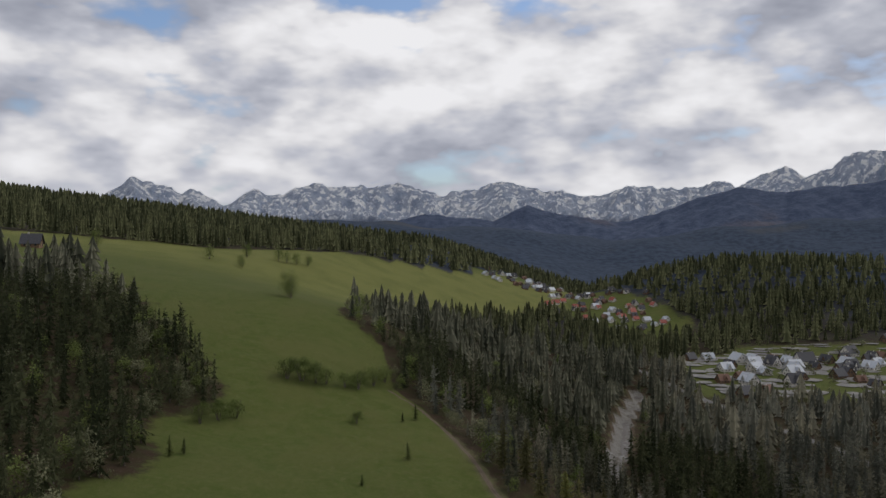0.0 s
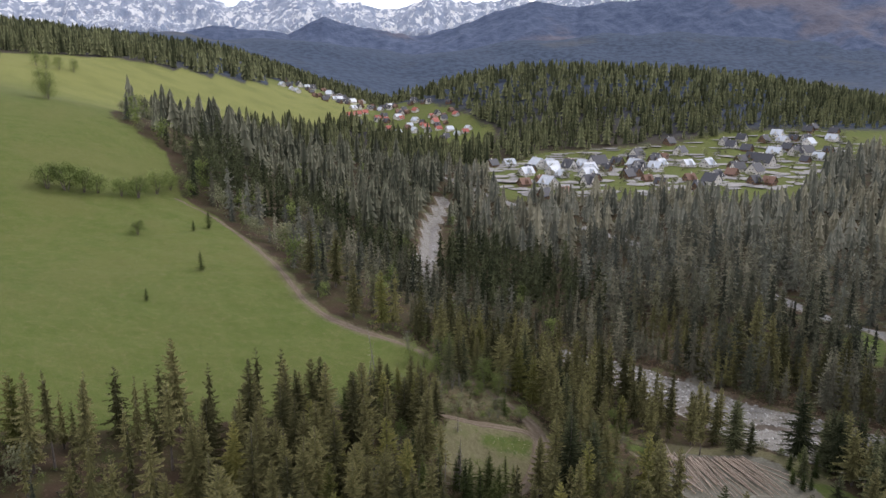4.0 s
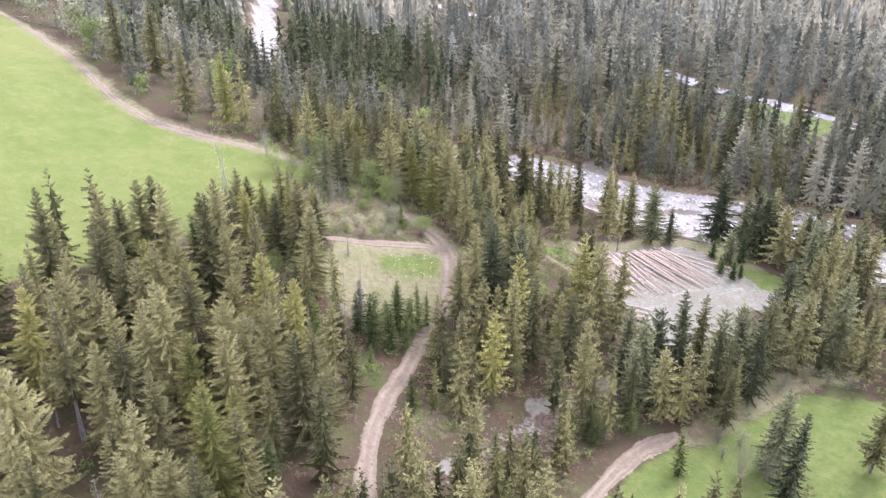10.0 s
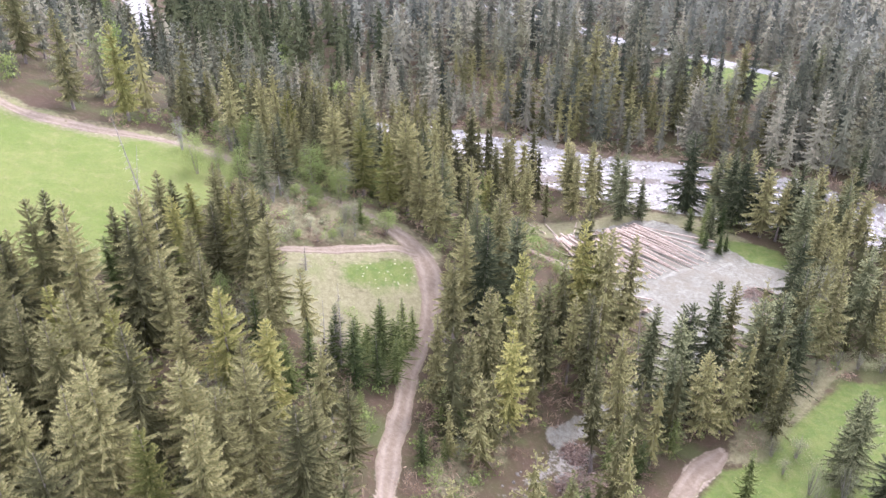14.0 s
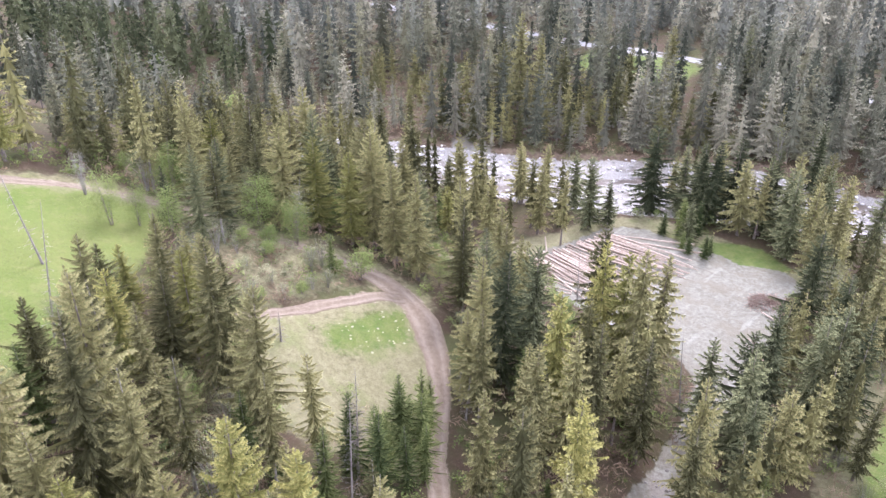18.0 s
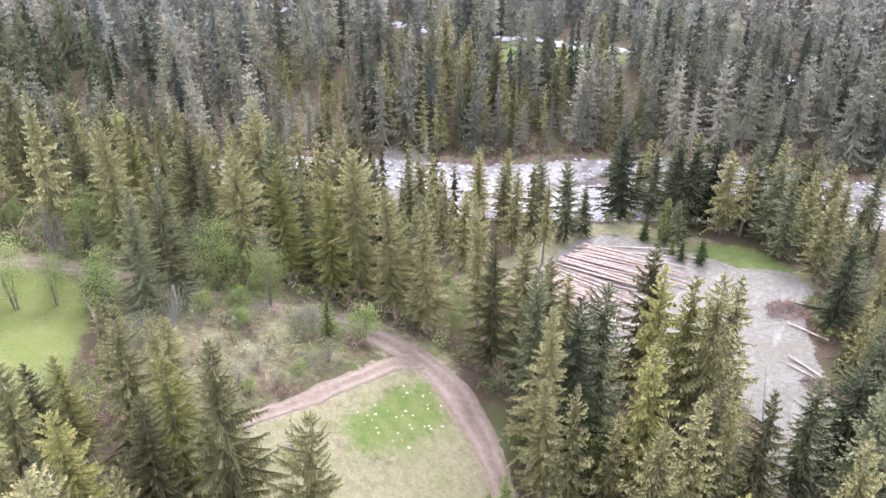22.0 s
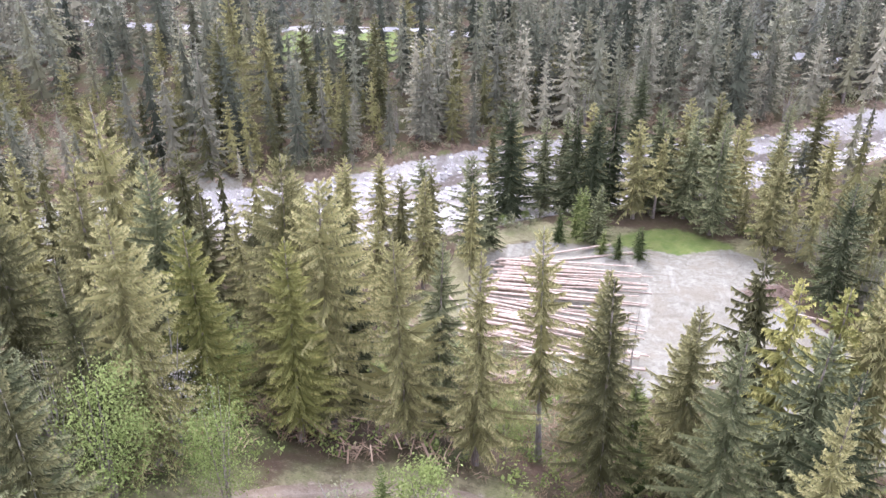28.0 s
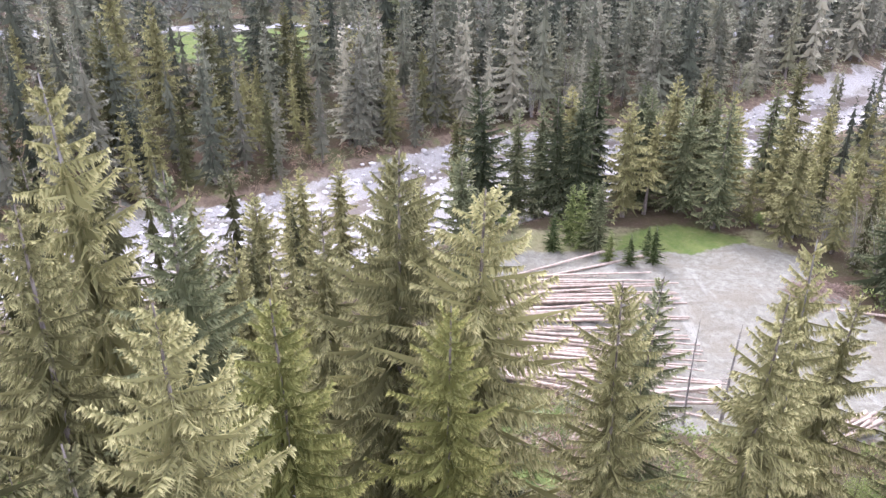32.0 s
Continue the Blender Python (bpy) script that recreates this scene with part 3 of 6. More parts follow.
TOWN = [(35, 1075), (120, 1205), (190, 1130), (262, 900), (275, 825), (215, 795), (175, 860), (150, 930), (130, 1000), (60, 1000)]
SIGHT = [(82, 163), (101, 163), (101, 206), (88, 206), (76, 196), (74, 181)]
HAMLET = [(180, 560), (205, 700), (300, 760), (430, 770), (620, 800), (760, 800), (700, 720), (520, 640), (420, 545), (385, 505), (320, 530), (250, 560)]


def shape_ground(x, y):
    """Height with the beds of the river, the tracks and the stream pressed in."""
    z = height(x, y)
    near = (np.hypot(x - 90, y - 260) < 420)
    zz, xx, yy = z[near], x[near], y[near]
    g = line_gap(xx, yy, RIVER)
    zz = zz - 1.6 * smooth(3.0, -2.5, g)
    w = line_gap(xx, yy, STREAM)
    zz = zz - 0.9 * smooth(1.2, -1.5, w)
    zz = zz - 0.35 * smooth(1.0, -0.8, line_gap(xx, yy, TRACK)) - 0.8 * smooth(1.5, -1.5, line_gap(xx, yy, WASH))
    z[near] = zz
    f1 = np.sin(x * 0.31 + 1.7 * np.sin(y * 0.17)) * np.cos(y * 0.27 + 1.3 * np.sin(x * 0.21))
    f2 = np.sin(x * 1.03 + 2.1 * np.sin(y * 0.71)) * np.cos(y * 1.17 + 1.1 * np.sin(x * 0.83))
    z = z + 0.28 * f1 * np.where(near, 1, 0.0) + 0.09 * f2 * np.where(near, 1, 0.0)
    far = np.hypot(x - 90, y - 260)
    rough = np.sin(x * 0.011 + 2 * np.sin(y * 0.006)) * np.cos(y * 0.009 + 1.7 * np.sin(x * 0.007)) + 0.4 * np.sin(x * 0.031 + y * 0.017) * np.cos(y * 0.027)
    return z + rough * 14 * smooth(1200, 2400, far)


def grid_lines(lo, hi, step, ends, count):
    a = lo - (lo - ends[0]) * (np.linspace(1, 0, count, endpoint=False) ** 2.6)
    b = hi + (ends[1] - hi) * (np.linspace(0, 1, count + 1)[1:] ** 2.6)
    return np.r_[a, np.arange(lo, hi, step), hi, b]


def soft(gap, width=2.0):
    return np.clip(0.5 - gap / (2 * width), 0, 1)


def build_ground():
    gx, gy = grid_lines(-30, 195, 1.0, (-3900, 3900), 64), grid_lines(90, 330, 1.0, (-900, 4600), 74)
    x, y = (a.ravel() for a in np.meshgrid(gx, gy))
    z = shape_ground(x, y)
    axis = 130 + 0.22 * (y - 540)
    meadow = soft(area_gap(x, y, MEADOW), 1.4)
    lawn = np.maximum(soft(area_gap(x, y, CLOVER) - 0.8, 2.2), soft(area_gap(x, y, FIELD), 1.5))
    lawn = np.maximum(lawn, np.maximum(soft(area_gap(x, y, GLADE), 2), 0.95 * np.maximum(soft(area_gap(x, y, HAMLET), 6), soft(area_gap(x, y, TOWN), 8))))
    lawn = np.maximum(lawn, np.maximum(soft(area_gap(x, y, GREEN_TIP), 1.5), soft(area_gap(x, y, GREEN_LEFT), 1.2)))
    lawn = np.maximum(lawn, np.maximum(soft(area_gap(x, y, GREEN_LOW), 1.2), soft(area_gap(x, y, FORE_GREEN), 1.2)))
    grass = np.maximum(meadow, lawn)
    dirt = 0.75 * np.maximum(soft(line_gap(x, y, TRACK), 0.7), soft(line_gap(x, y, SPUR), 0.7))
    dirt = np.maximum(dirt, np.maximum(soft(line_gap(x, y, FIELD_WAY), 0.8), soft(line_gap(x, y, SIDE_WAY), 0.7)))
    dry = np.maximum(soft(area_gap(x, y, LAWN) - 1.5, 1.5) * (1 - 0.85 * soft(area_gap(x, y, CLOVER) + 0.2, 1.8)), 0.6 * soft(area_gap(x, y, SCRUB), 1.5))
    dry = np.maximum(dry, np.maximum(soft(area_gap(x, y, FIELD_RIM), 1.5), soft(area_gap(x, y, YARD_EDGE), 2)) * (1 - lawn))
    dry = np.maximum(dry, 0.6 * soft(area_gap(x, y, SOIL), 2.0))
    dry = np.maximum(dry, 0.64 * soft(line_gap(x, y, TRACK[24:84]) - 2.2, 1.8))
    yard = np.maximum(np.maximum(soft(area_gap(x, y, YARD), 1.5), np.maximum(soft(area_gap(x, y, SAND), 1.5), soft(area_gap(x, y, SAND_BANK), 1.8))), 0.9 * soft(line_gap(x, y, YARD_WAY), 1.0))
    river = line_gap(x, y, RIVER)
    gravel = np.maximum(soft(river, 1.2), np.maximum(0.42 * soft(line_gap(x, y, WASH), 1.2), soft(line_gap(x, y, ROAD), 1.5)))
    felled = np.maximum(soft(area_gap(x, y, FELLED), 4), 0.8 * soft(river - 2.5, 1.5))
    # share of haze-blue wood colour, growing with distance
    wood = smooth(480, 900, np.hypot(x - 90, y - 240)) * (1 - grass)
    fresh = np.maximum(np.where(lawn > 0.02, 1.0, 0.0) * smooth(420, 300, y), 0.35 * smooth(260, 225, y) * np.where(meadow > 0.02, 1.0, 0.0))
    one = np.ones_like(x)
    # third channel of zone_c: far meadow coloured as if sunlit
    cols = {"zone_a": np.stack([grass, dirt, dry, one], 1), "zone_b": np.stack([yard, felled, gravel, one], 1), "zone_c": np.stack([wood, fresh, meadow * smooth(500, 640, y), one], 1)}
    nx, ny = len(gx), len(gy)
    i = np.arange(nx * ny).reshape(ny, nx)
    quads = np.stack([i[:-1, :-1], i[:-1, 1:], i[1:, 1:], i[1:, :-1]], -1).reshape(-1, 4)
    score = np.stack([np.full_like(x, 0.5), grass, np.maximum(dirt * 2, 0), gravel * 1.9, yard * 1.8], 1)
    kind = score[quads].mean(1).argmax(1)
    names = (("ground", "forest floor of brown needles and moss on the valley side"), ("meadow", "green sloping meadow with patches of yellowed grass"),
             ("dirt_track", "pale brown rutted dirt track along the meadow and through the wood"), ("riverbed", "pale grey gravel bed of the river and its side wash"),
             ("yard_ground", "trampled pale mud and gravel of the logging yard"))
    v = np.stack([x, y, z], 1)
    for k, (name, label) in enumerate(names):
        q = quads[kind == k]
        used, back = np.unique(q, return_inverse=True)
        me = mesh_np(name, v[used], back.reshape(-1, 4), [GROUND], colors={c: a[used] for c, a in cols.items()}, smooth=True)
        tagged(new(name, me), label, "ground", kind="structure")


build_ground()


def ground_at(x, y):
    return float(shape_ground(np.array([float(x)]), np.array([float(y)]))[0])


def ribbon(name, line, lift, mat, label, category, half=None, level=False):
    n = len(line)
    d = np.gradient(line[:, :2], axis=0)
    d /= np.hypot(*d.T)[:, None]
    side = np.stack([-d[:, 1], d[:, 0]], 1)
    rows = []
    for o in np.linspace(-1, 1, 7):
        w = line[:, 2] if half is None else half
        p = line[:, :2] + side * (o * w)[:, None]
        z = shape_ground(p[:, 0].copy(), p[:, 1].copy())
        rows.append(np.c_[p, z])
    v = np.stack(rows, 1)
    if level:
        mid = v[:, :, 2].min(1)
        for _ in range(8):
            mid[1:-1] = (mid[:-2] + 2 * mid[1:-1] + mid[2:]) / 4
        v[:, :, 2] = mid[:, None]
    v[:, :, 2] += lift
    i = np.arange(n * 7).reshape(n, 7)
    q = np.stack([i[:-1, :-1], i[:-1, 1:], i[1:, 1:], i[1:, :-1]], -1).reshape(-1, 4)
    return tagged(new(name, mesh_np(name, v.reshape(-1, 3), q, [mat], smooth=True)), label, category, kind="structure")


ribbon("water", np.c_[STREAM[:, :2], STREAM[:, 2] + 0.5], 0.36, WATER, "shallow brown mountain river with white riffles", "river", level=True)
ribbon("road", ROAD, 0.12, ASPHALT, "pale narrow paved road through the wood to the village", "road")


def track_bed(points, label, seed):
    """A worn track with two wheel ruts, a raised middle and ragged verges that sink into the ground."""
    line = along(points, 1.0)
    r = np.random.RandomState(seed)
    d = np.gradient(line[:, :2], axis=0)
    d /= np.hypot(*d.T)[:, None]
    side = np.stack([-d[:, 1], d[:, 0]], 1)
    o = np.linspace(-1.25, 1.25, 17)
    k = np.ones(5) / 5
    width = line[:, 2] * (1 + np.convolve(r.uniform(-0.35, 0.35, len(line)), k, "same"))
    sway = np.convolve(r.uniform(-0.6, 0.6, len(line)), np.ones(9) / 9, "same")
    off = o[None] * width[:, None] + sway[:, None] + r.uniform(-0.12, 0.12, (len(line), 17)) * (np.abs(o) > 0.9)
    p = line[:, None, :2] + side[:, None] * off[..., None]
    z = shape_ground(p[..., 0].ravel(), p[..., 1].ravel()).reshape(off.shape)
    rut = np.exp(-((np.abs(o) - 0.5) / 0.2) ** 2)[None] * (0.6 + np.convolve(r.uniform(-0.4, 0.4, len(line)), k, "same"))[:, None]
    verge = np.clip((np.abs(o) - 0.8) / 0.3, 0, 1)[None] + 0.35 * np.exp(-(o / 0.16) ** 2)[None] + 0 * rut
    z = z + 0.09 - 0.34 * smooth(0.85, 1.25, np.abs(o))[None] - 0.09 * rut + r.uniform(-0.015, 0.015, off.shape)
    n = len(line)
    i = np.arange(n * 17).reshape(n, 17)
    q = np.stack([i[:-1, :-1], i[:-1, 1:], i[1:, 1:], i[1:, :-1]], -1).reshape(-1, 4)
    me = mesh_np("dirt_track", np.dstack([p, z]).reshape(-1, 3), q, [TRACK_DIRT], {"rut": rut.ravel(), "verge": verge.ravel()}, smooth=True)
    return tagged(new("dirt_track", me), label, "track", kind="structure")


track_bed(TRACK, "rutted tan dirt track along the meadow edge and down through the wood", 1)
track_bed(SPUR, "pale worn side track across the dry grass", 2)
track_bed(FIELD_WAY, "rutted dirt way into the green field", 3)

# ---- mountains on the horizon ----
def range_mesh(name, skyline, front, back, base, mat, label, rugged, seed):
    px = np.array(skyline, float)
    az = np.arctan((px[:, 0] - 784) / 1424)
    el = np.arctan((435 - px[:, 1]) / 1424 * np.cos(az))
    a = np.linspace(az[0], az[-1], 700)
    top = 115 + back * np.tan(np.interp(a, az, el))
    top = top + [rugged * 0.16 * (noise.ridged_multi_fractal(Vector((q * 55, seed, 0.0)), 0.9, 2.1, 5, 1.0, 2.0) - 1.2) for q in a]
    rows, v = 46, []
    for r in range(rows + 6):
        t = r / (rows - 1)
        rad = front + (back - front) * min(t, 1) + max(0, t - 1) * 900
        for k, ang in enumerate(a):
            x, y = rad * math.sin(ang), rad * math.cos(ang)
            rise = max(0.0, min(t, 1)) ** 1.25
            n = noise.ridged_multi_fractal(Vector((x * 0.0032, y * 0.0032, seed)), 0.85, 2.2, 7, 1.0, 2.0) - 1.1
            fade = min(1, 4 * t) * (1 - 0.62 * smooth(0.75, 1.0, min(t, 1)))
            z = base + (top[k] - base) * rise + rugged * n * fade
            if t > 1:
                z = top[k] - (t - 1) * 900
            v.append((x, y, z))
    n = len(a)
    i = np.arange(len(v)).reshape(-1, n)
    q = np.stack([i[:-1, :-1], i[:-1, 1:], i[1:, 1:], i[1:, :-1]], -1).reshape(-1, 4)[:, ::-1]
    return tagged(new(name, mesh_np(name, v, q, [mat], smooth=True)), label, "mountains", kind="structure")


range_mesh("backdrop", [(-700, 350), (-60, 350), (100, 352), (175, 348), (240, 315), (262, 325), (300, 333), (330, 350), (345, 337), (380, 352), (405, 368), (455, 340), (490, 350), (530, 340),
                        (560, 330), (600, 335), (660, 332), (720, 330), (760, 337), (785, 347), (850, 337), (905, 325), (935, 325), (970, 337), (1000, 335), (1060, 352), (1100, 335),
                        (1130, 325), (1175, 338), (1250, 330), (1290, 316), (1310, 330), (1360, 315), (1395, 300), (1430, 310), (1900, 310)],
           3700, 4450, 60, ROCK, "rocky mountain range in haze-tinted grey-blue with snow in the gullies", 70, 1.3)
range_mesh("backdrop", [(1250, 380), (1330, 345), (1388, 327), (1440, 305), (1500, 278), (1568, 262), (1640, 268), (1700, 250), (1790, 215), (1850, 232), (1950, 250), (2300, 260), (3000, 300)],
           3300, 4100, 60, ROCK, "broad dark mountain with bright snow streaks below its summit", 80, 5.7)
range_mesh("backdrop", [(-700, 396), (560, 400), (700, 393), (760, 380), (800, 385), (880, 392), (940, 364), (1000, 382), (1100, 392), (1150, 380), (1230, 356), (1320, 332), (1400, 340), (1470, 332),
                        (1560, 322), (1700, 300), (2000, 300), (3000, 330)], 2500, 3300, 0, WOODED, "dark wooded foothills coloured haze blue, with bare reddish cuttings in cloud shade", 26, 9.2)

# ---- trees ----
def frond(v, f, tip, rng, base, az, length, drop, curl, blades, droop, fat=1.0, reach=1.0):
    """One drooping branch: a thin spine feathered with many short side twigs and hanging sprays. tip: how far out each corner lies."""
    ca, sa = math.cos(az), math.sin(az)

    def at(s, side, down):
        r = length * s
        return (base[0] + ca * r - sa * side, base[1] + sa * r + ca * side, base[2] + length * (drop * s + curl * s * s) - down)

    k = len(v)
    w = 0.012 + 0.006 * length
    v += [at(0.0, 0, -w), at(0.0, 0, w), at(0.55, w, 0.0), at(1.0, 0, 0)]
    tip += [0, 0, 0.1, 0.5]
    f += [(k, k + 1, k + 2), (k, k + 2, k + 3)]
    span = min(0.5, 0.12 + 0.16 * length) * reach
    for b in range(blades):
        s = 0.08 + 0.92 * rng.random() ** 0.85
        turn = (b % 3) - 1
        out = span * (1.05 - 0.6 * s) * rng.uniform(0.55, 1.25)
        side = turn * out * rng.uniform(0.45, 1.0) if turn else rng.uniform(-0.25, 0.25) * out
        down = droop * out * (rng.uniform(0.1, 0.8) if turn else rng.uniform(0.5, 1.25))
        half = fat * 0.026 * rng.uniform(0.7, 1.3) / max(length, 0.25)
        k, lift = len(v), rng.uniform(-0.05, 0.05) * reach
        v += [at(s - half, 0.25 * side * rng.random(), lift), at(s + half, 0.25 * side * rng.random(), lift), at(s + out * rng.uniform(0.15, 0.7) / max(length, 0.4), side, down)]
        tip += [0.3 * s, 0.3 * s, 0.4 + 0.6 * s]
        f.append((k, k + 1, k + 2))


def core(v, f, tip, rng, tall, wide, low, layers, points, bulk, stop):
    """The inner mass of a crown: small ragged whorls round the stem, well short of the top."""
    for k in range(layers):
        u = k / layers * stop
        z, r = tall * (low + (0.97 - low) * u), wide * (bulk * (1 - u) ** 0.8 + 0.02)
        k0 = len(v)
        v.append((0, 0, z + tall * 0.75 / layers))
        tip.append(0.0)
        for j in range(points):
            a = 6.2832 * (j + rng.uniform(-0.4, 0.4)) / points + k
            rr = r * (rng.uniform(0.7, 1.6) if j % 2 else rng.uniform(0.15, 0.45))
            v.append((rr * math.cos(a), rr * math.sin(a), z - rr * rng.uniform(-0.1, 1.0)))
            tip.append(0.35 if j % 2 else 0.0)
        f += [(k0, k0 + 1 + j, k0 + 1 + (j + 1) % points) for j in range(points)]


def crown(rng, tall, wide, branches, blades, low=0.12, thin=0.0, droop=0.75, layers=0, points=8, fat=1.0, bulk=0.2, reach=1.0, stop=0.6, ring=5):
    """Branches in loose whorls up the stem, shorter and steeper towards the top."""
    v, f, tip = [], [], []
    lean = rng.uniform(0.6, 0.9)
    if layers:
        core(v, f, tip, rng, tall, wide, low + 0.03, layers, points, bulk, stop)
    gaps = [rng.uniform(0.7, 1.25) for _ in range(12)]
    whorls = branches / ring
    for i in range(branches):
        u = (i // ring + 0.5 + rng.gauss(0, 0.3)) / whorls
        u = min(1.0, max(0.0, u)) ** 0.92
        if rng.random() < thin * (1 - u):
            continue
        z = tall * (low + (0.985 - low) * u)
        az = i * 2.39996 + rng.uniform(-0.5, 0.5)
        r = wide * ((1 - u) ** lean * rng.uniform(0.55, 1.2) * gaps[int(12 * (az / 6.2832 % 1))] + 0.045)
        if u < 0.12:
            r *= 0.5 + 4.0 * u
        drop = -0.42 + 0.85 * u * u + rng.uniform(-0.2, 0.2)
        frond(v, f, tip, rng, (0, 0, z), az, r, drop, rng.uniform(0.05, 0.4), max(5, int(blades * min(1.15, 0.28 + 0.4 * r))), droop, fat, reach)
    return np.array(v), np.array(f), np.array(tip)


def stem(tall, r, sides=7, rings=5, bend=0.0, rng=None):
    v, f = [], []
    for k in range(rings + 1):
        t = k / rings
        ox = bend * math.sin(t * 2.4) * tall
        rad = r * (1 - 0.9 * t) + (0.4 * r if k == 0 else 0)
        v += [(ox + rad * math.cos(6.2832 * j / sides), rad * math.sin(6.2832 * j / sides), tall * t - (0.5 if k == 0 else 0)) for j in range(sides)]
    for k in range(rings):
        for j in range(sides):
            a, b = k * sides + j, k * sides + (j + 1) % sides
            f += [(a, b, b + sides), (a, b + sides, a + sides)]
    return np.array(v), np.array(f)


def twigs(rng, tall, wide, count, low=0.1):
    """Bare dead side branches of a stem."""
    v, f, tip = [], [], []
    for i in range(count):
        u = rng.random()
        z, az, r = tall * (low + (0.97 - low) * u), rng.uniform(0, 6.28), wide * (1.05 - u) * rng.uniform(0.4, 1.1)
        ca, sa = math.cos(az), math.sin(az)
        k = len(v)
        dz = r * rng.uniform(-0.35, 0.25)
        w = 0.012 + 0.012 * r
        v += [(0, 0, z + w), (0, 0, z - w), (ca * r, sa * r, z + dz), (ca * r * 0.75 - sa * r * 0.3, sa * r * 0.75 + ca * r * 0.3, z + dz - 0.15), (ca * r * 0.45, sa * r * 0.45, z + 0.45 * dz + w), (ca * r * 0.45, sa * r * 0.45, z + 0.45 * dz - w)]
        tip += [0, 0, 1, 0.8, 0.5, 0.5]
        f += [(k, k + 1, k + 2), (k + 4, k + 5, k + 3)]
    return np.array(v), np.array(f), np.array(tip)


def bush_crown(rng, tall, wide, clumps, leaves, leaf=0.22, slim=1.0):
    """Leaves in uneven clumps about a short frame of limbs."""
    v, f, tip = [], [], []
    for c in range(clumps):
        a, q = rng.uniform(0, 6.28), rng.random() ** 0.5
        h = rng.random() ** 0.75
        cx, cy = wide * q * math.cos(a) * (1 - 0.45 * h), wide * q * math.sin(a) * (1 - 0.45 * h)
        cz = tall * (0.12 + 0.83 * h * (1 - 0.35 * q))
        size = 0.2 * (wide + tall * 0.4) * rng.uniform(0.6, 1.3)
        for _ in range(leaves):
            o = Vector((rng.gauss(0, 1), rng.gauss(0, 1), rng.gauss(0, 0.8))) * size * 0.55
            p = Vector((cx, cy, cz)) + o
            d1 = Vector((rng.uniform(-1, 1), rng.uniform(-1, 1), rng.uniform(-1, 1))) * leaf
            d2 = Vector((rng.uniform(-1, 1), rng.uniform(-1, 1), rng.uniform(-1, 1))) * leaf * slim
            k = len(v)
            v += [tuple(p), tuple(p + d1), tuple(p + d1 + d2), tuple(p + d2)]
            t = min(1, max(0, 0.5 + 0.5 * o.z / (size + 0.01)))
            tip += [t] * 4
            f += [(k, k + 1, k + 2), (k, k + 2, k + 3)]
    return np.array(v), np.array(f), np.array(tip)


def limbs(rng, tall, wide, count, r=0.06):
    """Stems of a shrub or small tree, each a tapered three-sided rod with a bend."""
    v, f = [], []
    for c in range(count):
        a, h, w = rng.uniform(0, 6.28), tall * rng.uniform(0.6, 0.98), wide * rng.uniform(0.15, 0.8)
        pts = [(0.1 * w * math.cos(a), 0.1 * w * math.sin(a), -0.3), (0.4 * w * math.cos(a), 0.4 * w * math.sin(a), 0.5 * h), (w * math.cos(a + 0.3), w * math.sin(a + 0.3), h)]
        k = len(v)
        for j, p in enumerate(pts):
            rad = r * (1, 0.6, 0.12)[j]
            v += [(p[0] + rad * math.cos(q), p[1] + rad * math.sin(q), p[2]) for q in (0, 2.09, 4.19)]
        for j in range(2):
            for s in range(3):
                p, q = k + 3 * j + s, k + 3 * j + (s + 1) % 3
                f += [(p, q, q + 3), (p, q + 3, p + 3)]
    return np.array(v), np.array(f)


def tree_thing(name, trunk, leaves, label, category, group):
    ob = tagged(new(name, trunk), label, category, group)
    if leaves is not None:
        part("crown", leaves, ob)
    return ob


rng = random.Random(11)


def spruce_model(kind, near):
    tall = 18.0
    wide = {"full": 3.6, "lime": 3.5, "dark": 3.7, "thin": 2.7, "young": 4.8}[kind] * rng.uniform(0.85, 1.2)
    n = {"full": 195, "lime": 185, "dark": 205, "thin": 130, "young": 160}[kind]
    low = {"full": 0.10, "lime": 0.12, "dark": 0.05, "thin": 0.28, "young": 0.03}[kind]
    thin, droop = {"thin": 0.3, "dark": 0.02}.get(kind, 0.1), {"dark": 0.95, "young": 0.5}.get(kind, 1.3)
    if near:
        v, f, tip = crown(rng, tall, wide, n, 108, low, thin, droop, 16, 14, 1.3, 0.25, 1.12, 0.85)
    else:
        v, f, tip = crown(rng, tall, wide, int(n * 0.75), 30, low, thin, droop, 14, 12, 4.2, 0.38, 1.45, 0.85)
    mat = {"lime": NEEDLES_LIME, "dark": NEEDLES_DARK, "young": NEEDLES_FRESH}.get(kind, NEEDLES)
    cr = mesh_np("crown", v, f, [mat], {"tip": tip})
    sv, sf = stem(tall, 0.22, bend=rng.uniform(-0.01, 0.01))
    tv, tf, _ = twigs(rng, tall, 1.5, 34, 0.05)
    trunk = mesh_np("trunk", np.r_[sv, tv], np.r_[sf, tf + len(sv)], [BARK_GREY if kind == "thin" and near else BARK], smooth=False)
    label = {"full": "tall olive-green spruce with drooping branches and brown cone-laden tips", "lime": "tall yellow-green spruce catching the light in the wood",
             "dark": "dense dark green spruce standing close to its neighbours", "thin": "slender spruce with a long bare grey lower trunk", "young": "young dark spruce with branches down to the grass"}[kind]
    ob = new("spruce_tree", trunk)
    tagged(ob, label, "tree", "spruces of the valley wood")
    part("crown", cr, ob)
    return ob


MODELS = {k: [spruce_model(k, True) for i in range(c)] for k, c in (("full", 6), ("lime", 2), ("dark", 3), ("thin", 3), ("young", 3))}
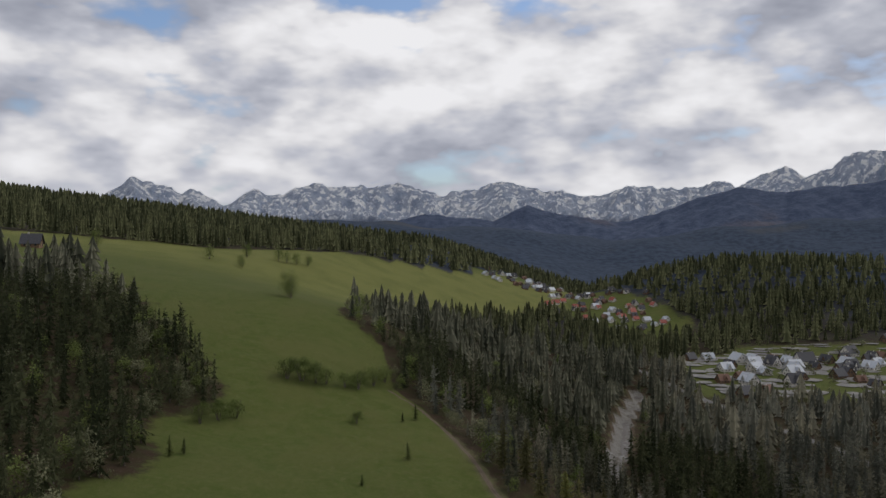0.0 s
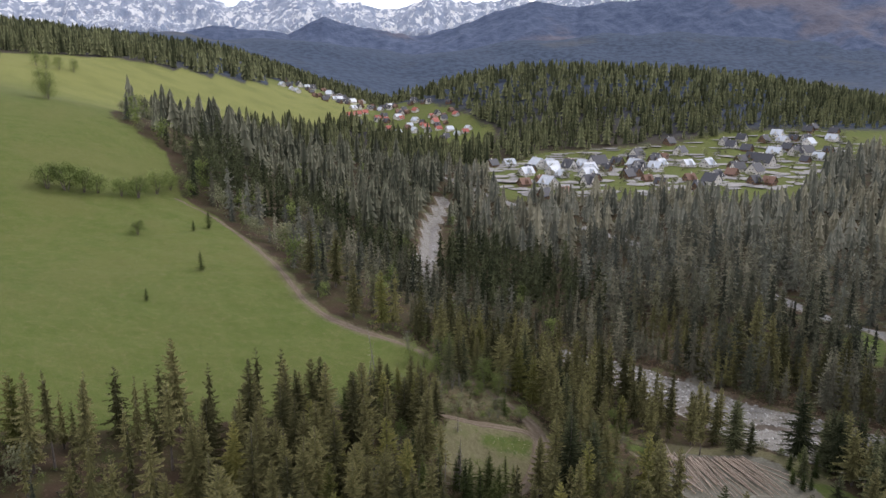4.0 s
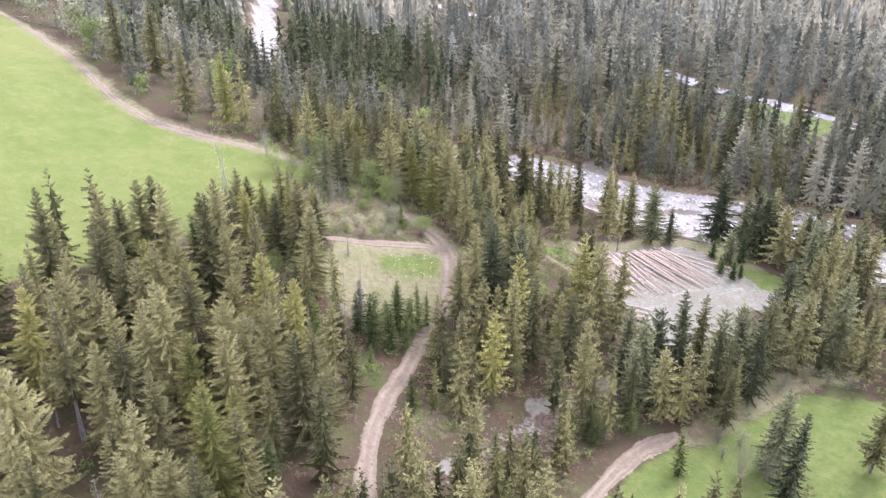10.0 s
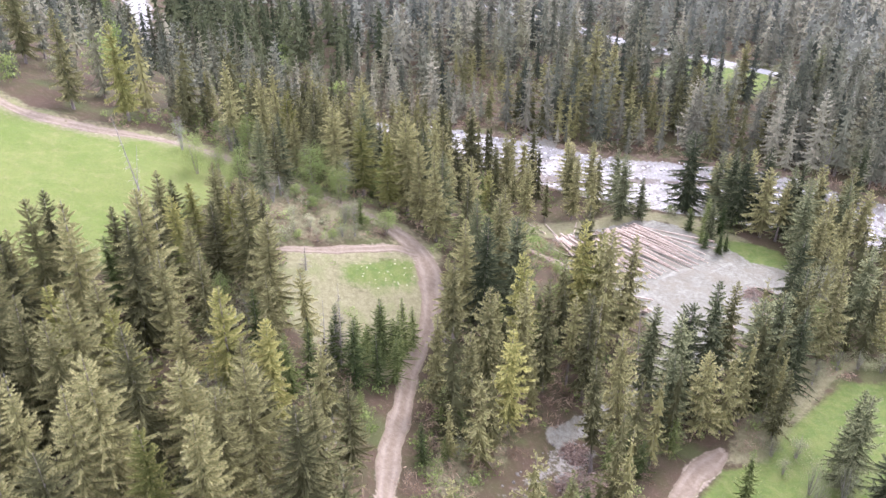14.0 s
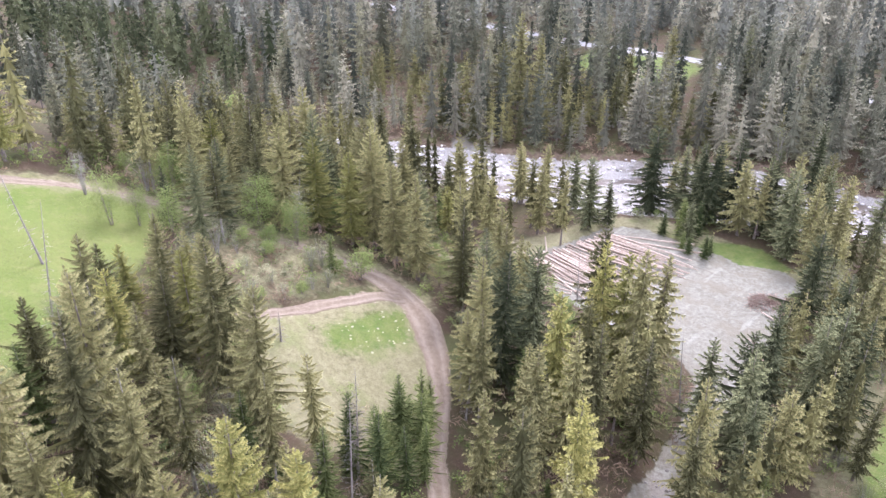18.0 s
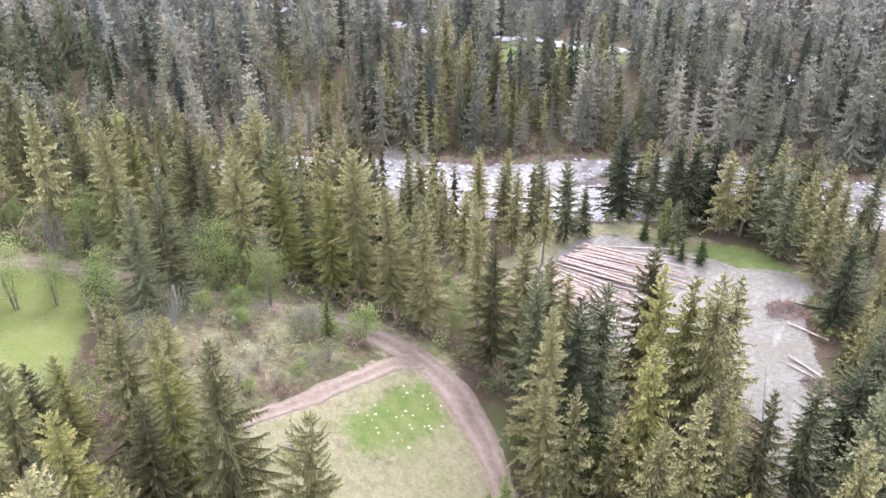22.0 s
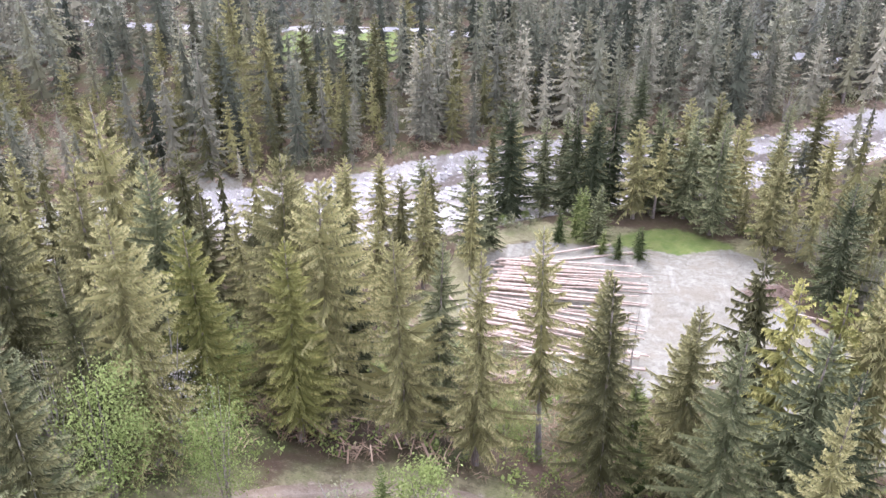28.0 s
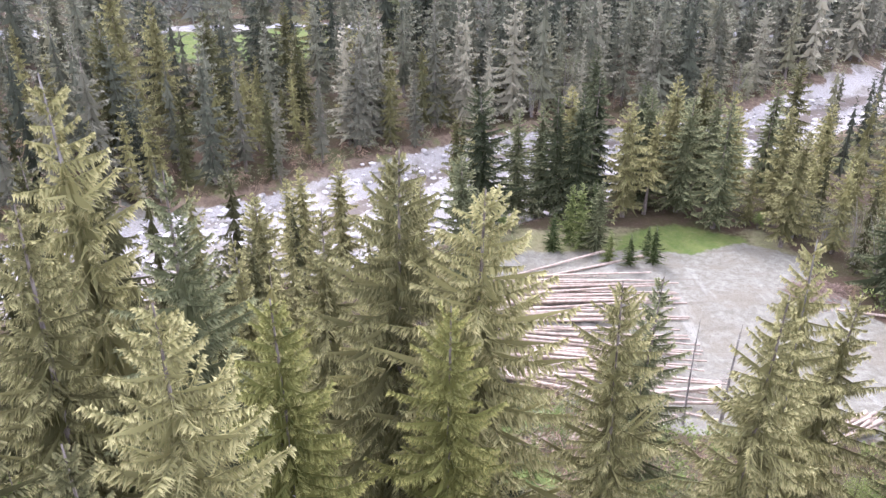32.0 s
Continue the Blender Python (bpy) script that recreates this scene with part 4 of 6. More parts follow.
DISTANT = {k: [spruce_model(k, False) for i in range(c)] for k, c in (("full", 5), ("lime", 1), ("dark", 4), ("thin", 2), ("young", 2))}
USED = set()
PLANTED = []


def plant(models, x, y, tall, base_tall=18.0, spread=1.0, tilt=2.0):
    ob = models[rng.randrange(len(models))]
    s = tall / base_tall
    w = s * rng.uniform(0.9, 1.12) * spread
    z = ground_at(x, y)
    m = pose(x, y, z, rng.uniform(-tilt, tilt), rng.uniform(-tilt, tilt), rng.uniform(0, 360))
    if ob.name not in USED:
        USED.add(ob.name)
        got = ob
    else:
        got = copy_thing(ob, m)
    got.matrix_basis = m @ Matrix.Diagonal((w, w, s, 1))
    PLANTED.append((x, y, max(1.0, 0.11 * tall)))
    return got


GROVES = [
    ((-8.8, 130.2, 15), (-4.1, 133.6, 15), (-13.8, 145.2, 17), (-42.2, 149.8, 15), (-37.3, 153.1, 16), (-44.8, 153.7, 16), (-32.1, 154.4, 17), (-29.3, 156, 17), (-34.3, 156.2, 15), (-24.9, 157.9, 15), (-6.3, 158.2, 15), (-12.1, 159.9, 16), (-6.7, 164.7, 12), (-11.6, 171.9, 18), (7.3, 127.4, 15), (15.1, 134.8, 14), (12, 136.8, 15), (4.5, 137.4, 14), (8.1, 139, 15), (54.4, 139.4, 6), (20.2, 143, 12), (3.6, 143.7, 15), (24.5, 143.8, 17), (6.6, 144.4, 16)),
    ((12.9, 145.4, 15), (0.9, 146.9, 18), (8.7, 148.4, 17), (19.3, 148.8, 16), (11.3, 150.3, 18), (5.9, 151.2, 16), (22.7, 151.2, 17), (18, 151.9, 16), (25.1, 153, 15), (33.5, 153.3, 12), (15.1, 154, 18), (5.3, 154.5, 16), (56.7, 155.8, 16), (10.1, 157.6, 17), (34.1, 158.2, 14), (53, 159, 14), (8.3, 159.9, 17), (12.3, 160.6, 17), (24.9, 161.5, 17), (50.4, 162.1, 14), (58.3, 162.2, 17), (32.8, 165.2, 9), (0.9, 166.8, 19), (22, 167.8, 16)),
    ((7.3, 167.9, 17), (57.7, 168.6, 16), (41.1, 169.8, 9), (47.6, 169.9, 9), (15.1, 171.2, 19), (20, 171.5, 18), (59.6, 171.6, 13), (12.9, 173.6, 18), (22.8, 174.6, 19), (28.8, 180, 12), (36, 180.6, 17), (25.9, 181.8, 13), (29, 184.2, 12), (35.8, 185.2, 13), (28.2, 187.8, 13), (35.3, 188.3, 14), (58.6, 193.4, 6), (54.1, 218.2, 12), (36.3, 227.3, 16), (29.1, 230.6, 16), (26.8, 250.2, 17), (20.4, 252.8, 17), (83.7, 121.7, 16), (102.2, 122.1, 16)),
    ((87.8, 127.6, 15), (90, 129.1, 14), (74.7, 132.7, 9), (89, 138.5, 12), (99.1, 143, 16), (81.6, 144.8, 14), (97, 145.7, 17), (104.4, 146.2, 17), (94, 146.3, 17), (114.1, 146.3, 17), (62.5, 146.4, 18), (77.4, 146.8, 13), (107.3, 148.8, 17), (69.7, 149.2, 18), (80.9, 149.2, 17), (89.6, 150.3, 19), (85.7, 151.3, 16), (94.5, 151.6, 17), (81.4, 154.5, 15), (71.5, 157, 17), (71.4, 160.2, 15), (67, 160.5, 18), (63.5, 160.9, 18), (87.6, 164.7, 19)),
    ((83.3, 164.9, 20), (67.7, 165.9, 18), (84, 167.5, 18), (64.2, 167.6, 11), (65.5, 169, 9), (83.7, 170.7, 18), (86.5, 172.4, 19), (72, 172.7, 18), (66.1, 172.8, 18), (63.2, 173.7, 17), (68.6, 177.3, 17), (73.6, 178.5, 16), (76.6, 181.1, 9), (82.4, 183.1, 12), (79.3, 184.5, 15.5), (78.1, 178.9, 13.8), (75.6, 187.4, 18), (71, 191.1, 15.5), (71.3, 195.5, 15), (115, 198.8, 15)),
    ((72, 200.7, 18), (68.7, 201.5, 14), (72.6, 203.6, 19), (115.8, 204.7, 15), (104.6, 207.1, 13), (117.5, 207.6, 15), (84.9, 208, 18), (69.6, 209.3, 18), (104.8, 211.3, 10), (98.6, 211.6, 10), (70.6, 211.9, 21), (68.2, 213.4, 17), (99.1, 214.1, 9), (93.2, 214.8, 15), (108, 216.7, 16), (105, 217.1, 14), (108.5, 221.2, 11), (108.9, 230.6, 18), (102.1, 231.3, 20), (122.5, 139, 17), (133.2, 140.1, 15), (125.8, 148, 17), (166.4, 150.3, 17), (151.8, 151.8, 14)),
    ((121.2, 157, 16), (155.7, 157.9, 17), (142.8, 160.8, 16), (135.8, 162, 15), (154.9, 163.9, 15), (145.8, 166.3, 15), (152.9, 166.5, 16), (155.3, 167.9, 18), (141.9, 168.3, 17), (159.5, 170, 15), (147.3, 171.7, 16), (151.6, 172.1, 18), (146.6, 176.1, 14), (149.2, 176.5, 17), (179.9, 178.1, 17), (130.8, 178.4, 5), (133.3, 178.6, 4.0), (145.7, 179.1, 16), (130.1, 181.3, 4), (149.5, 183.1, 18.5), (131.6, 183.4, 4), (138.9, 184.2, 8), (135.3, 184.3, 9.2), (149.4, 185.6, 17.5)),
    ((145.8, 185.8, 17.5), (136.5, 185.9, 8.8), (137.7, 187.2, 8), (146.6, 188, 17.2), (135.5, 189.5, 5), (148.8, 190.1, 16.8), (148.6, 193, 16.0), (153.4, 197.4, 11.0), (144.7, 197.5, 19.5), (130.1, 198.6, 9.8), (126.2, 200.2, 15), (133, 208.2, 13), (130.3, 213.9, 14), (126.4, 217.3, 14), (129.9, 219.4, 13)),
]


CLOSE = np.array([(-12.0, 120.0), (12.0, 152.0), (40.0, 185.0), (74.0, 196.0), (70.0, 212.0)])


def models_for(kind, x, y):
    return (MODELS if line_gap(x, y, CLOSE) < 20 else DISTANT)[kind]


def pick_kind(x, y=200):
    """Darker, denser trees stand down by the river, lighter and barer ones up the slope."""
    q = rng.random()
    if x > 118:
        return "dark" if q < 0.5 else "full" if q < 0.9 else "thin"
    if x > 80 and y < 152:
        return "dark" if q < 0.45 else "full"
    if x < 62:
        return "full" if q < 0.62 else "thin" if q < 0.84 else "lime"
    return "full" if q < 0.56 else "dark" if q < 0.70 else "thin" if q < 0.86 else "lime"


def plant_groves():
    for grove in GROVES:
        for x, y, tall in grove:
            if tall <= 9:
                plant(models_for("young", x, y), x, y, tall, spread=1.1 if tall > 5.5 else 1.6)
                continue
            plant(models_for(pick_kind(x, y), x, y), x, y, tall, spread=1.0 + (0.2 if x > 118 or x > 80 and y < 152 else 0))


plant_groves()
# trees between the meadow corner and the bend of the track
for kind, x, y, tall in (("dark", 52.0, 204.3, 13), ("dark", 47.9, 203.6, 12.5), ("thin", 50.4, 203.2, 12), ("dark", 46.4, 207.4, 8), ("full", 62.2, 207.0, 15), ("lime", 66.5, 205.6, 14), ("full", 58.9, 207.4, 13), ("full", 53.5, 213.5, 15), ("thin", 49.5, 217.0, 16),
                         ("full", 39.5, 190.6, 11), ("thin", 38.2, 195.2, 10), ("full", 42.0, 193.2, 8.5), ("full", 40.8, 187.2, 10), ("lime", 33.4, 191.6, 9), ("full", 30.6, 189.4, 11), ("thin", 26.4, 186.6, 11), ("full", 33.0, 184.0, 12)):
    plant(models_for(kind, x, y), x, y, tall)
# tall trees that stand out on the gravel island and the far bank
for kind, x, y, tall in (("thin", 149.5, 201.2, 15.5), ("thin", 158.8, 198.0, 11.5), ("thin", 158.0, 182.5, 10.5), ("thin", 167.8, 200.0, 9), ("thin", 154.3, 185.7, 12), ("thin", 171.8, 184.6, 9), ("dark", 151.7, 176.2, 17), ("dark", 157.3, 173.7, 15),
                         ("full", 160.1, 250.2, 22), ("full", 167.6, 251.1, 26), ("full", 170.6, 246.1, 21), ("full", 168.8, 238.2, 20), ("full", 203.3, 228.0, 17), ("dark", 213.7, 211.6, 18), ("full", 186.4, 230.5, 16), ("full", 185.6, 276.4, 11)):
    plant(models_for(kind, x, y), x, y, tall)

# ---- the wood beyond the single trees: joined, uncountable ----
def open_land(x, y):
    """Distance from a place to the nearest ground that has no trees, negative on it."""
    g = np.minimum.reduce([area_gap(x, y, a) for a in (MEADOW, LAWN, SCRUB, FIELD, YARD, GLADE, YARD_EDGE, TOWN)])
    g = np.minimum(g, area_gap(x, y, HAMLET) + 4)
    for line, w in ((TRACK, 2.2), (SPUR, 2), (FIELD_WAY, 2), (WASH, 1.5), (YARD_WAY, 1.0), (RIVER, 1.5), (ROAD, 1.4)):
        g = np.minimum(g, line_gap(x, y, line) - w)
    return g


def scatter(seed, x0, x1, y0, y1, gap, keep):
    """Places on a jittered lattice that the rule keeps."""
    r = np.random.RandomState(seed)
    gx, gy = np.meshgrid(np.arange(x0, x1, gap), np.arange(y0, y1, gap))
    x = (gx + r.uniform(-0.45, 0.45, gx.shape) * gap).ravel()
    y = (gy + r.uniform(-0.45, 0.45, gx.shape) * gap).ravel()
    ok = keep(x, y, r)
    return x[ok], y[ok]


def joined(name, models, x, y, tall, label, category, mats, seed, slim=1.0, tones=(0, 1)):
    """Many trees as one mesh; models are (corners, triangles, tip, slot)."""
    r = np.random.RandomState(seed)
    z = shape_ground(x.copy(), y.copy())
    V, F, TIP, TONE, SLOT, n = [], [], [], [], [], 0
    pick = r.randint(len(models), size=len(x))
    for k, (v, f, tip, slot) in enumerate(models):
        i = np.where(pick == k)[0]
        if not len(i):
            continue
        a, s = r.uniform(0, 6.283, len(i)), tall[i] / 18.0
        w = s * r.uniform(0.85, 1.2, len(i)) * slim
        c, sn = np.cos(a), np.sin(a)
        X = x[i, None] + w[:, None] * (c[:, None] * v[:, 0] - sn[:, None] * v[:, 1])
        Y = y[i, None] + w[:, None] * (sn[:, None] * v[:, 0] + c[:, None] * v[:, 1])
        Z = z[i, None] + s[:, None] * v[:, 2]
        V.append(np.stack([X, Y, Z], -1).reshape(-1, 3))
        F.append((f[None] + (n + np.arange(len(i)) * len(v))[:, None, None]).reshape(-1, 3))
        TIP.append(np.tile(tip, len(i)))
        TONE.append(np.repeat(r.uniform(*tones, len(i)), len(v)))
        SLOT.append(np.tile(slot, len(i)))
        n += len(i) * len(v)
    me = mesh_np(name, np.concatenate(V), np.concatenate(F), mats, {"tip": np.concatenate(TIP), "tone": np.concatenate(TONE)}, slots=np.concatenate(SLOT))
    return tagged(new(name, me), label, category, kind="stuff")


def with_stem(v, f, tip, tall=18.0, r=0.2, sides=4, rings=2):
    sv, sf = stem(tall * 0.96, r, sides, rings)
    return np.r_[v, sv], np.r_[f, sf + len(v)], np.r_[tip * 0.75, np.zeros(len(sv))], np.r_[np.zeros(len(f), int), np.full(len(sf), 1)]


def wood_models(count, branches, blades, wide, low, thin, fat, reach, layers, points, bulk, stop=0.6):
    return [with_stem(*crown(rng, 18.0, wide * rng.uniform(0.8, 1.2), branches, blades, low, thin, 0.9, layers, points, fat, bulk, reach, stop, 4)) for _ in range(count)]


def far_model(layers, points):
    """A distant spruce: a few ragged, drooping whorls."""
    v, f, tip = [], [], []
    for k in range(layers):
        u = k / layers
        z, r = 18 * (0.06 + 0.94 * u), rng.uniform(3.4, 4.2) * (1 - u) ** 0.75 + 0.25
        k0 = len(v)
        v.append((0, 0, z + 18 * 1.5 / layers * (1 if k < layers - 1 else 0.66)))
        tip.append(0.2)
        for j in range(points):
            a = 6.2832 * (j + rng.uniform(-0.3, 0.3)) / points
            rr = r * (rng.uniform(0.8, 1.35) if j % 2 else rng.uniform(0.3, 0.55))
            v.append((rr * math.cos(a), rr * math.sin(a), z - (0.3 if j % 2 else -0.3) * rng.uniform(0.5, 1.5)))
            tip.append(0.9 if j % 2 else 0.2)
        f += [(k0, k0 + 1 + j, k0 + 1 + (j + 1) % points) for j in range(points)]
    return np.array(v), np.array(f), np.array(tip), np.zeros(len(f), int)


def density(x, y, scale, seed):
    return 0.5 + 0.5 * np.sin(x / scale + seed + 1.8 * np.sin(y / scale * 0.83)) * np.cos(y / scale * 1.13 + seed * 2 + 1.5 * np.sin(x / scale * 0.71))


MID = wood_models(6, 76, 18, 3.7, 0.04, 0.05, 5.4, 1.8, 10, 10, 0.44, 0.88) + wood_models(4, 64, 16, 3.0, 0.10, 0.15, 5.0, 1.7, 8, 10, 0.4, 0.85)
BACK = wood_models(7, 36, 9, 4.1, 0.04, 0.05, 9.0, 2.4, 8, 9, 0.46, 0.9)
FAR = [far_model(5, 9) for _ in range(8)]
POLE = (np.array(PLANTED)[:, 0], np.array(PLANTED)[:, 1])


def clear_of_planted(x, y, gap):
    d = np.full(x.shape, 1e9)
    for px, py in zip(*POLE):
        d = np.minimum(d, (x - px) ** 2 + (y - py) ** 2)
    return d > gap * gap


def near_keep(x, y, r):
    return (open_land(x, y) > 1.0) & clear_of_planted(x, y, 3.0) & (area_gap(x, y, FELLED) > 0)


def side_of(x, y):
    """How far a place lies from the stretch of wood that the camera looks down into."""
    return area_gap(x, y, [(-40, 150), (60, 95), (140, 130), (190, 190), (170, 260), (100, 270), (40, 230), (-40, 220)])


def beyond(x, y):
    """Over the river from the yard."""
    q = RIVER[::-1]
    return x > np.interp(y, q[:, 1], q[:, 0])


# close fill between the planted trees
def fill_keep(x, y, r):
    bank = np.where(beyond(x, y), line_gap(x, y, RIVER) > 1.5, line_gap(x, y, RIVER) > np.where(y > 236, 1.5, 6.0))
    thick = np.where(x < 62, 0.9, np.where((x > 95) & (y > 212), 0.7, np.where((x < 100) & (y < 170), 0.85, 0.72)))
    return near_keep(x, y, r) & (side_of(x, y) < 0) & (np.hypot(x - 44, y - 200) > 10) & bank & (area_gap(x, y, SIGHT) > 0) & (r.rand(len(x)) < thick)


x, y = scatter(3, -60, 200, 90, 300, 4.2, fill_keep)
near = line_gap(x, y, CLOSE) < 17
FILL_TALL = np.random.RandomState(5).uniform(8, 17.5, len(x))
FILL_TALL = np.where((y > 212) & (x > 95), 1.02 * FILL_TALL, FILL_TALL)
for tx, ty, tt in zip(x[near], y[near], FILL_TALL[near]):
    kind = "young" if tt < 9.5 else pick_kind(tx)
    plant(models_for(kind, tx, ty), tx, ty, tt, tilt=3)
joined("forest", MID, x[~near], y[~near], FILL_TALL[~near], "mixed-height spruces filling the wood round the logging yard", "forest", [NEEDLES, BARK], 7)
def within(x, y):
    """The part of the wood that is built tree by tree in some detail."""
    return (np.hypot(x - 110, y - 230) < 205) | ((x > -185) & (x < -40) & (y > 105) & (y < 340))


# the far bank, the slope above the river and the wood under the start
x, y = scatter(4, -190, 430, 62, 470, 5.7, lambda x, y, r: (open_land(x, y) > 1) & (side_of(x, y) >= 0) & within(x, y)
               & (area_gap(x, y, FELLED) > 0) & clear_of_planted(x, y, 3.5) & (r.rand(len(x)) < 0.45 + 0.6 * density(x, y, 13, 1.0)))
near_bank = (np.hypot(x - 120, y - 205) < 112) & (x > 0) | (x > -50) & (x < 75) & (y > 95) & (y < 185)
mixed = np.random.RandomState(15).rand(len(x)) < 0.45
tall = 8 + 18 * np.random.RandomState(6).rand(len(x)) ** 0.8
tall = np.where(beyond(x, y), tall, 0.82 * tall) * (0.62 + 0.5 * density(x, y, 19, 4.0))
above = (x < -40) & (y < 345) | (y > 325) & (x < 150)
joined("forest", BACK, x[above], y[above], tall[above], "green spruce wood beside the meadow, darkened as in cloud shade", "forest", [NEEDLES_SHADE, BARK], 31)
near_bank, mixed, deep = near_bank & ~above, mixed & ~above, ~near_bank & ~mixed & ~above
for who, models, mats, words, seed in ((near_bank & mixed, MID, [NEEDLES_OLIVE, BARK], "olive spruces standing close on the river bank and slope", 8),
                                       (near_bank & ~mixed & ~above, MID, [NEEDLES_BANK, BARK], "tall grey-green spruces on the river bank and slope", 13),
                                       (~near_bank & mixed, BACK, [NEEDLES_HAZE_PALE, BARK], "olive spruces of the valley floor and slope, paled as by haze", 9),
                                       (deep, BACK, [NEEDLES_HAZE_GREY, BARK], "green spruce wood covering the valley floor and slope, greyed as by haze", 14)):
    joined("forest", models, x[who], y[who], tall[who], words, "forest", mats, seed)
# broadleaf trees along the meadow edge and in the wood above it
CLUMPS = [(v * 1.64, f, tip, np.zeros(len(f), int)) for v, f, tip in [bush_crown(rng, 11.0, 3.0, 26, 22, 0.34) for _ in range(4)]]
x, y = scatter(45, -190, 140, 120, 720, 6.0, lambda x, y, r: (open_land(x, y) > 0.5) & ((y > 238) | (x < -30)) & (r.rand(len(x)) < np.where(area_gap(x, y, MEADOW) < 16, 0.42, np.where(x < -40, 0.22, 0.07))))
for who, mat, words in ((slice(0, None, 2), LEAF, "fresh green broadleaf trees along the edge of the wood"), (slice(1, None, 2), LEAF_GREY, "budding grey-green broadleaf trees among the spruces")):
    joined("broadleaf_wood", CLUMPS, x[who], y[who], np.random.RandomState(46).uniform(6, 13, len(x[who])), words, "trees", [mat], 47)
# trees down to the edge of the far bank
x, y = scatter(18, 120, 235, 90, 300, 3.3, lambda x, y, r: beyond(x, y) & (line_gap(x, y, RIVER) > 0.8) & (line_gap(x, y, RIVER) < 8.5) & (area_gap(x, y, FELLED) > 0) & (r.rand(len(x)) < 0.62 * density(x, y, 9, 3.0) + 0.2))
joined("forest", MID, x, y, 5 + 17 * np.random.RandomState(19).rand(len(x)) ** 1.3, "uneven row of spruces along the edge of the far river bank", "forest", [NEEDLES_HAZE_PALE, BARK], 20)
# tall close wood just behind the far bank
x, y = scatter(28, 130, 265, 90, 262, 4.6, lambda x, y, r: beyond(x, y) & (open_land(x, y) > 1.5) & (line_gap(x, y, RIVER) > 4) & (line_gap(x, y, RIVER) < 48) & (area_gap(x, y, FELLED) > 1) & (r.rand(len(x)) < np.where((y > 208) & (x > 160), 0.14, 0.5)))
joined("forest", MID, x, y, 13 + 11 * np.random.RandomState(29).rand(len(x)), "tall dark spruces standing close behind the far river bank", "forest", [NEEDLES_BANK, BARK], 30)
# distance
x, y = scatter(5, -420, 1000, 40, 900, 7.6, lambda x, y, r: (open_land(x, y) > 2) & ~within(x, y) & (r.rand(len(x)) < 0.36 + 0.64 * density(x, y, 30, 2.0)))
tall, light = (8 + 15 * np.random.RandomState(7).rand(len(x)) ** 0.8) * (0.6 + 0.55 * density(x, y, 24, 4.0)), density(x, y, 21, 5.0) + 0.5 * np.random.RandomState(17).rand(len(x)) > 0.8
deep, edge = y > 640 + 0.1 * x, (y > 325) & (x < 150) & (y <= 640 + 0.1 * x)
joined("forest", FAR, x[edge], y[edge], tall[edge], "spruce wood running down to the river below the meadow", "forest", [NEEDLES_BANK], 32)
joined("forest", FAR, x[deep], y[deep], tall[deep], "dark green spruce wood round and beyond the village", "forest", [NEEDLES_DARK], 26)
light, dusk = light & ~deep & ~edge, ~light & ~deep & ~edge
joined("forest", FAR, x[light], y[light], tall[light], "distant spruce wood round the village, paled as by haze", "forest", [NEEDLES_HAZE_PALE], 10)
joined("forest", FAR, x[dusk], y[dusk], tall[dusk], "distant dark spruce wood round the village, greyed as by haze", "forest", [NEEDLES_HAZE_GREY], 16)
x, y = scatter(6, -900, 1100, 880, 1500, 11.0, lambda x, y, r: (open_land(x, y) > 2)  & (r.rand(len(x)) < 0.8))
joined("forest", [far_model(3, 6) for _ in range(5)], x, y, np.random.RandomState(8).uniform(12, 20, len(x)), "dark wooded hillsides beyond the village", "forest", [NEEDLES_DARK], 11, slim=1.3)
x, y = scatter(9, -720, -420, 330, 900, 8.0, lambda x, y, r: (open_land(x, y) > 2) & (r.rand(len(x)) < 0.9))
joined("forest", FAR, x, y, np.random.RandomState(9).uniform(13, 21, len(x)), "dark spruce wood on the hill above the meadow", "forest", [NEEDLES_DARK], 12)

# ---- logging yard ----
def log_mesh(length, r0, r1, bow, seed):
    r = random.Random(seed)
    v, f, n, sides = [], [], 7, 9
    for k in range(n):
        t = k / (n - 1)
        oy, oz = bow * math.sin(3.14 * t), 0.25 * bow * math.sin(4 * t)
        rad = r0 + (r1 - r0) * t + (0.05 if k == 0 else 0)
        v += [((t - 0.5) * length, oy + rad * math.cos(6.2832 * j / sides), oz + rad * math.sin(6.2832 * j / sides)) for j in range(sides)]
    for k in range(n - 1):
        f += [(k * sides + j, k * sides + (j + 1) % sides, (k + 1) * sides + (j + 1) % sides, (k + 1) * sides + j) for j in range(sides)]
    bark = mesh_np("bark", v, f, [LOG_BARK], smooth=True)
    ends = []
    for k, sgn in ((0, -1), (n - 1, 1)):
        ring = np.array(v[k * sides:(k + 1) * sides])
        c = ring.mean(0) + (0.012 * sgn, 0, 0)
        tri = [(0, 1 + j, 1 + (j + 1) % sides) for j in range(sides)]
        ends.append(mesh_np("cut_end", np.r_[[c], ring], tri, [LOG_CUT]))
    return bark, ends


LOG_MODELS = []
for i, (ln, ra, rb) in enumerate(((17.5, 0.18, 0.08), (15.0, 0.15, 0.07), (19.0, 0.20, 0.08), (13.0, 0.13, 0.06), (6.0, 0.14, 0.11))):
    bark, ends = log_mesh(ln, ra, rb, (0.10, -0.08, 0.05, 0.12, 0.02)[i], 40 + i)
    ob = tagged(new("log", bark), "long pale pinkish-brown felled trunk stripped of branches in the yard", "log", "felled trunks in the yard")
    for e in ends:
        part("cut_end", e, ob, "pale sawn end")
    LOG_MODELS.append(ob)
log_used = set()


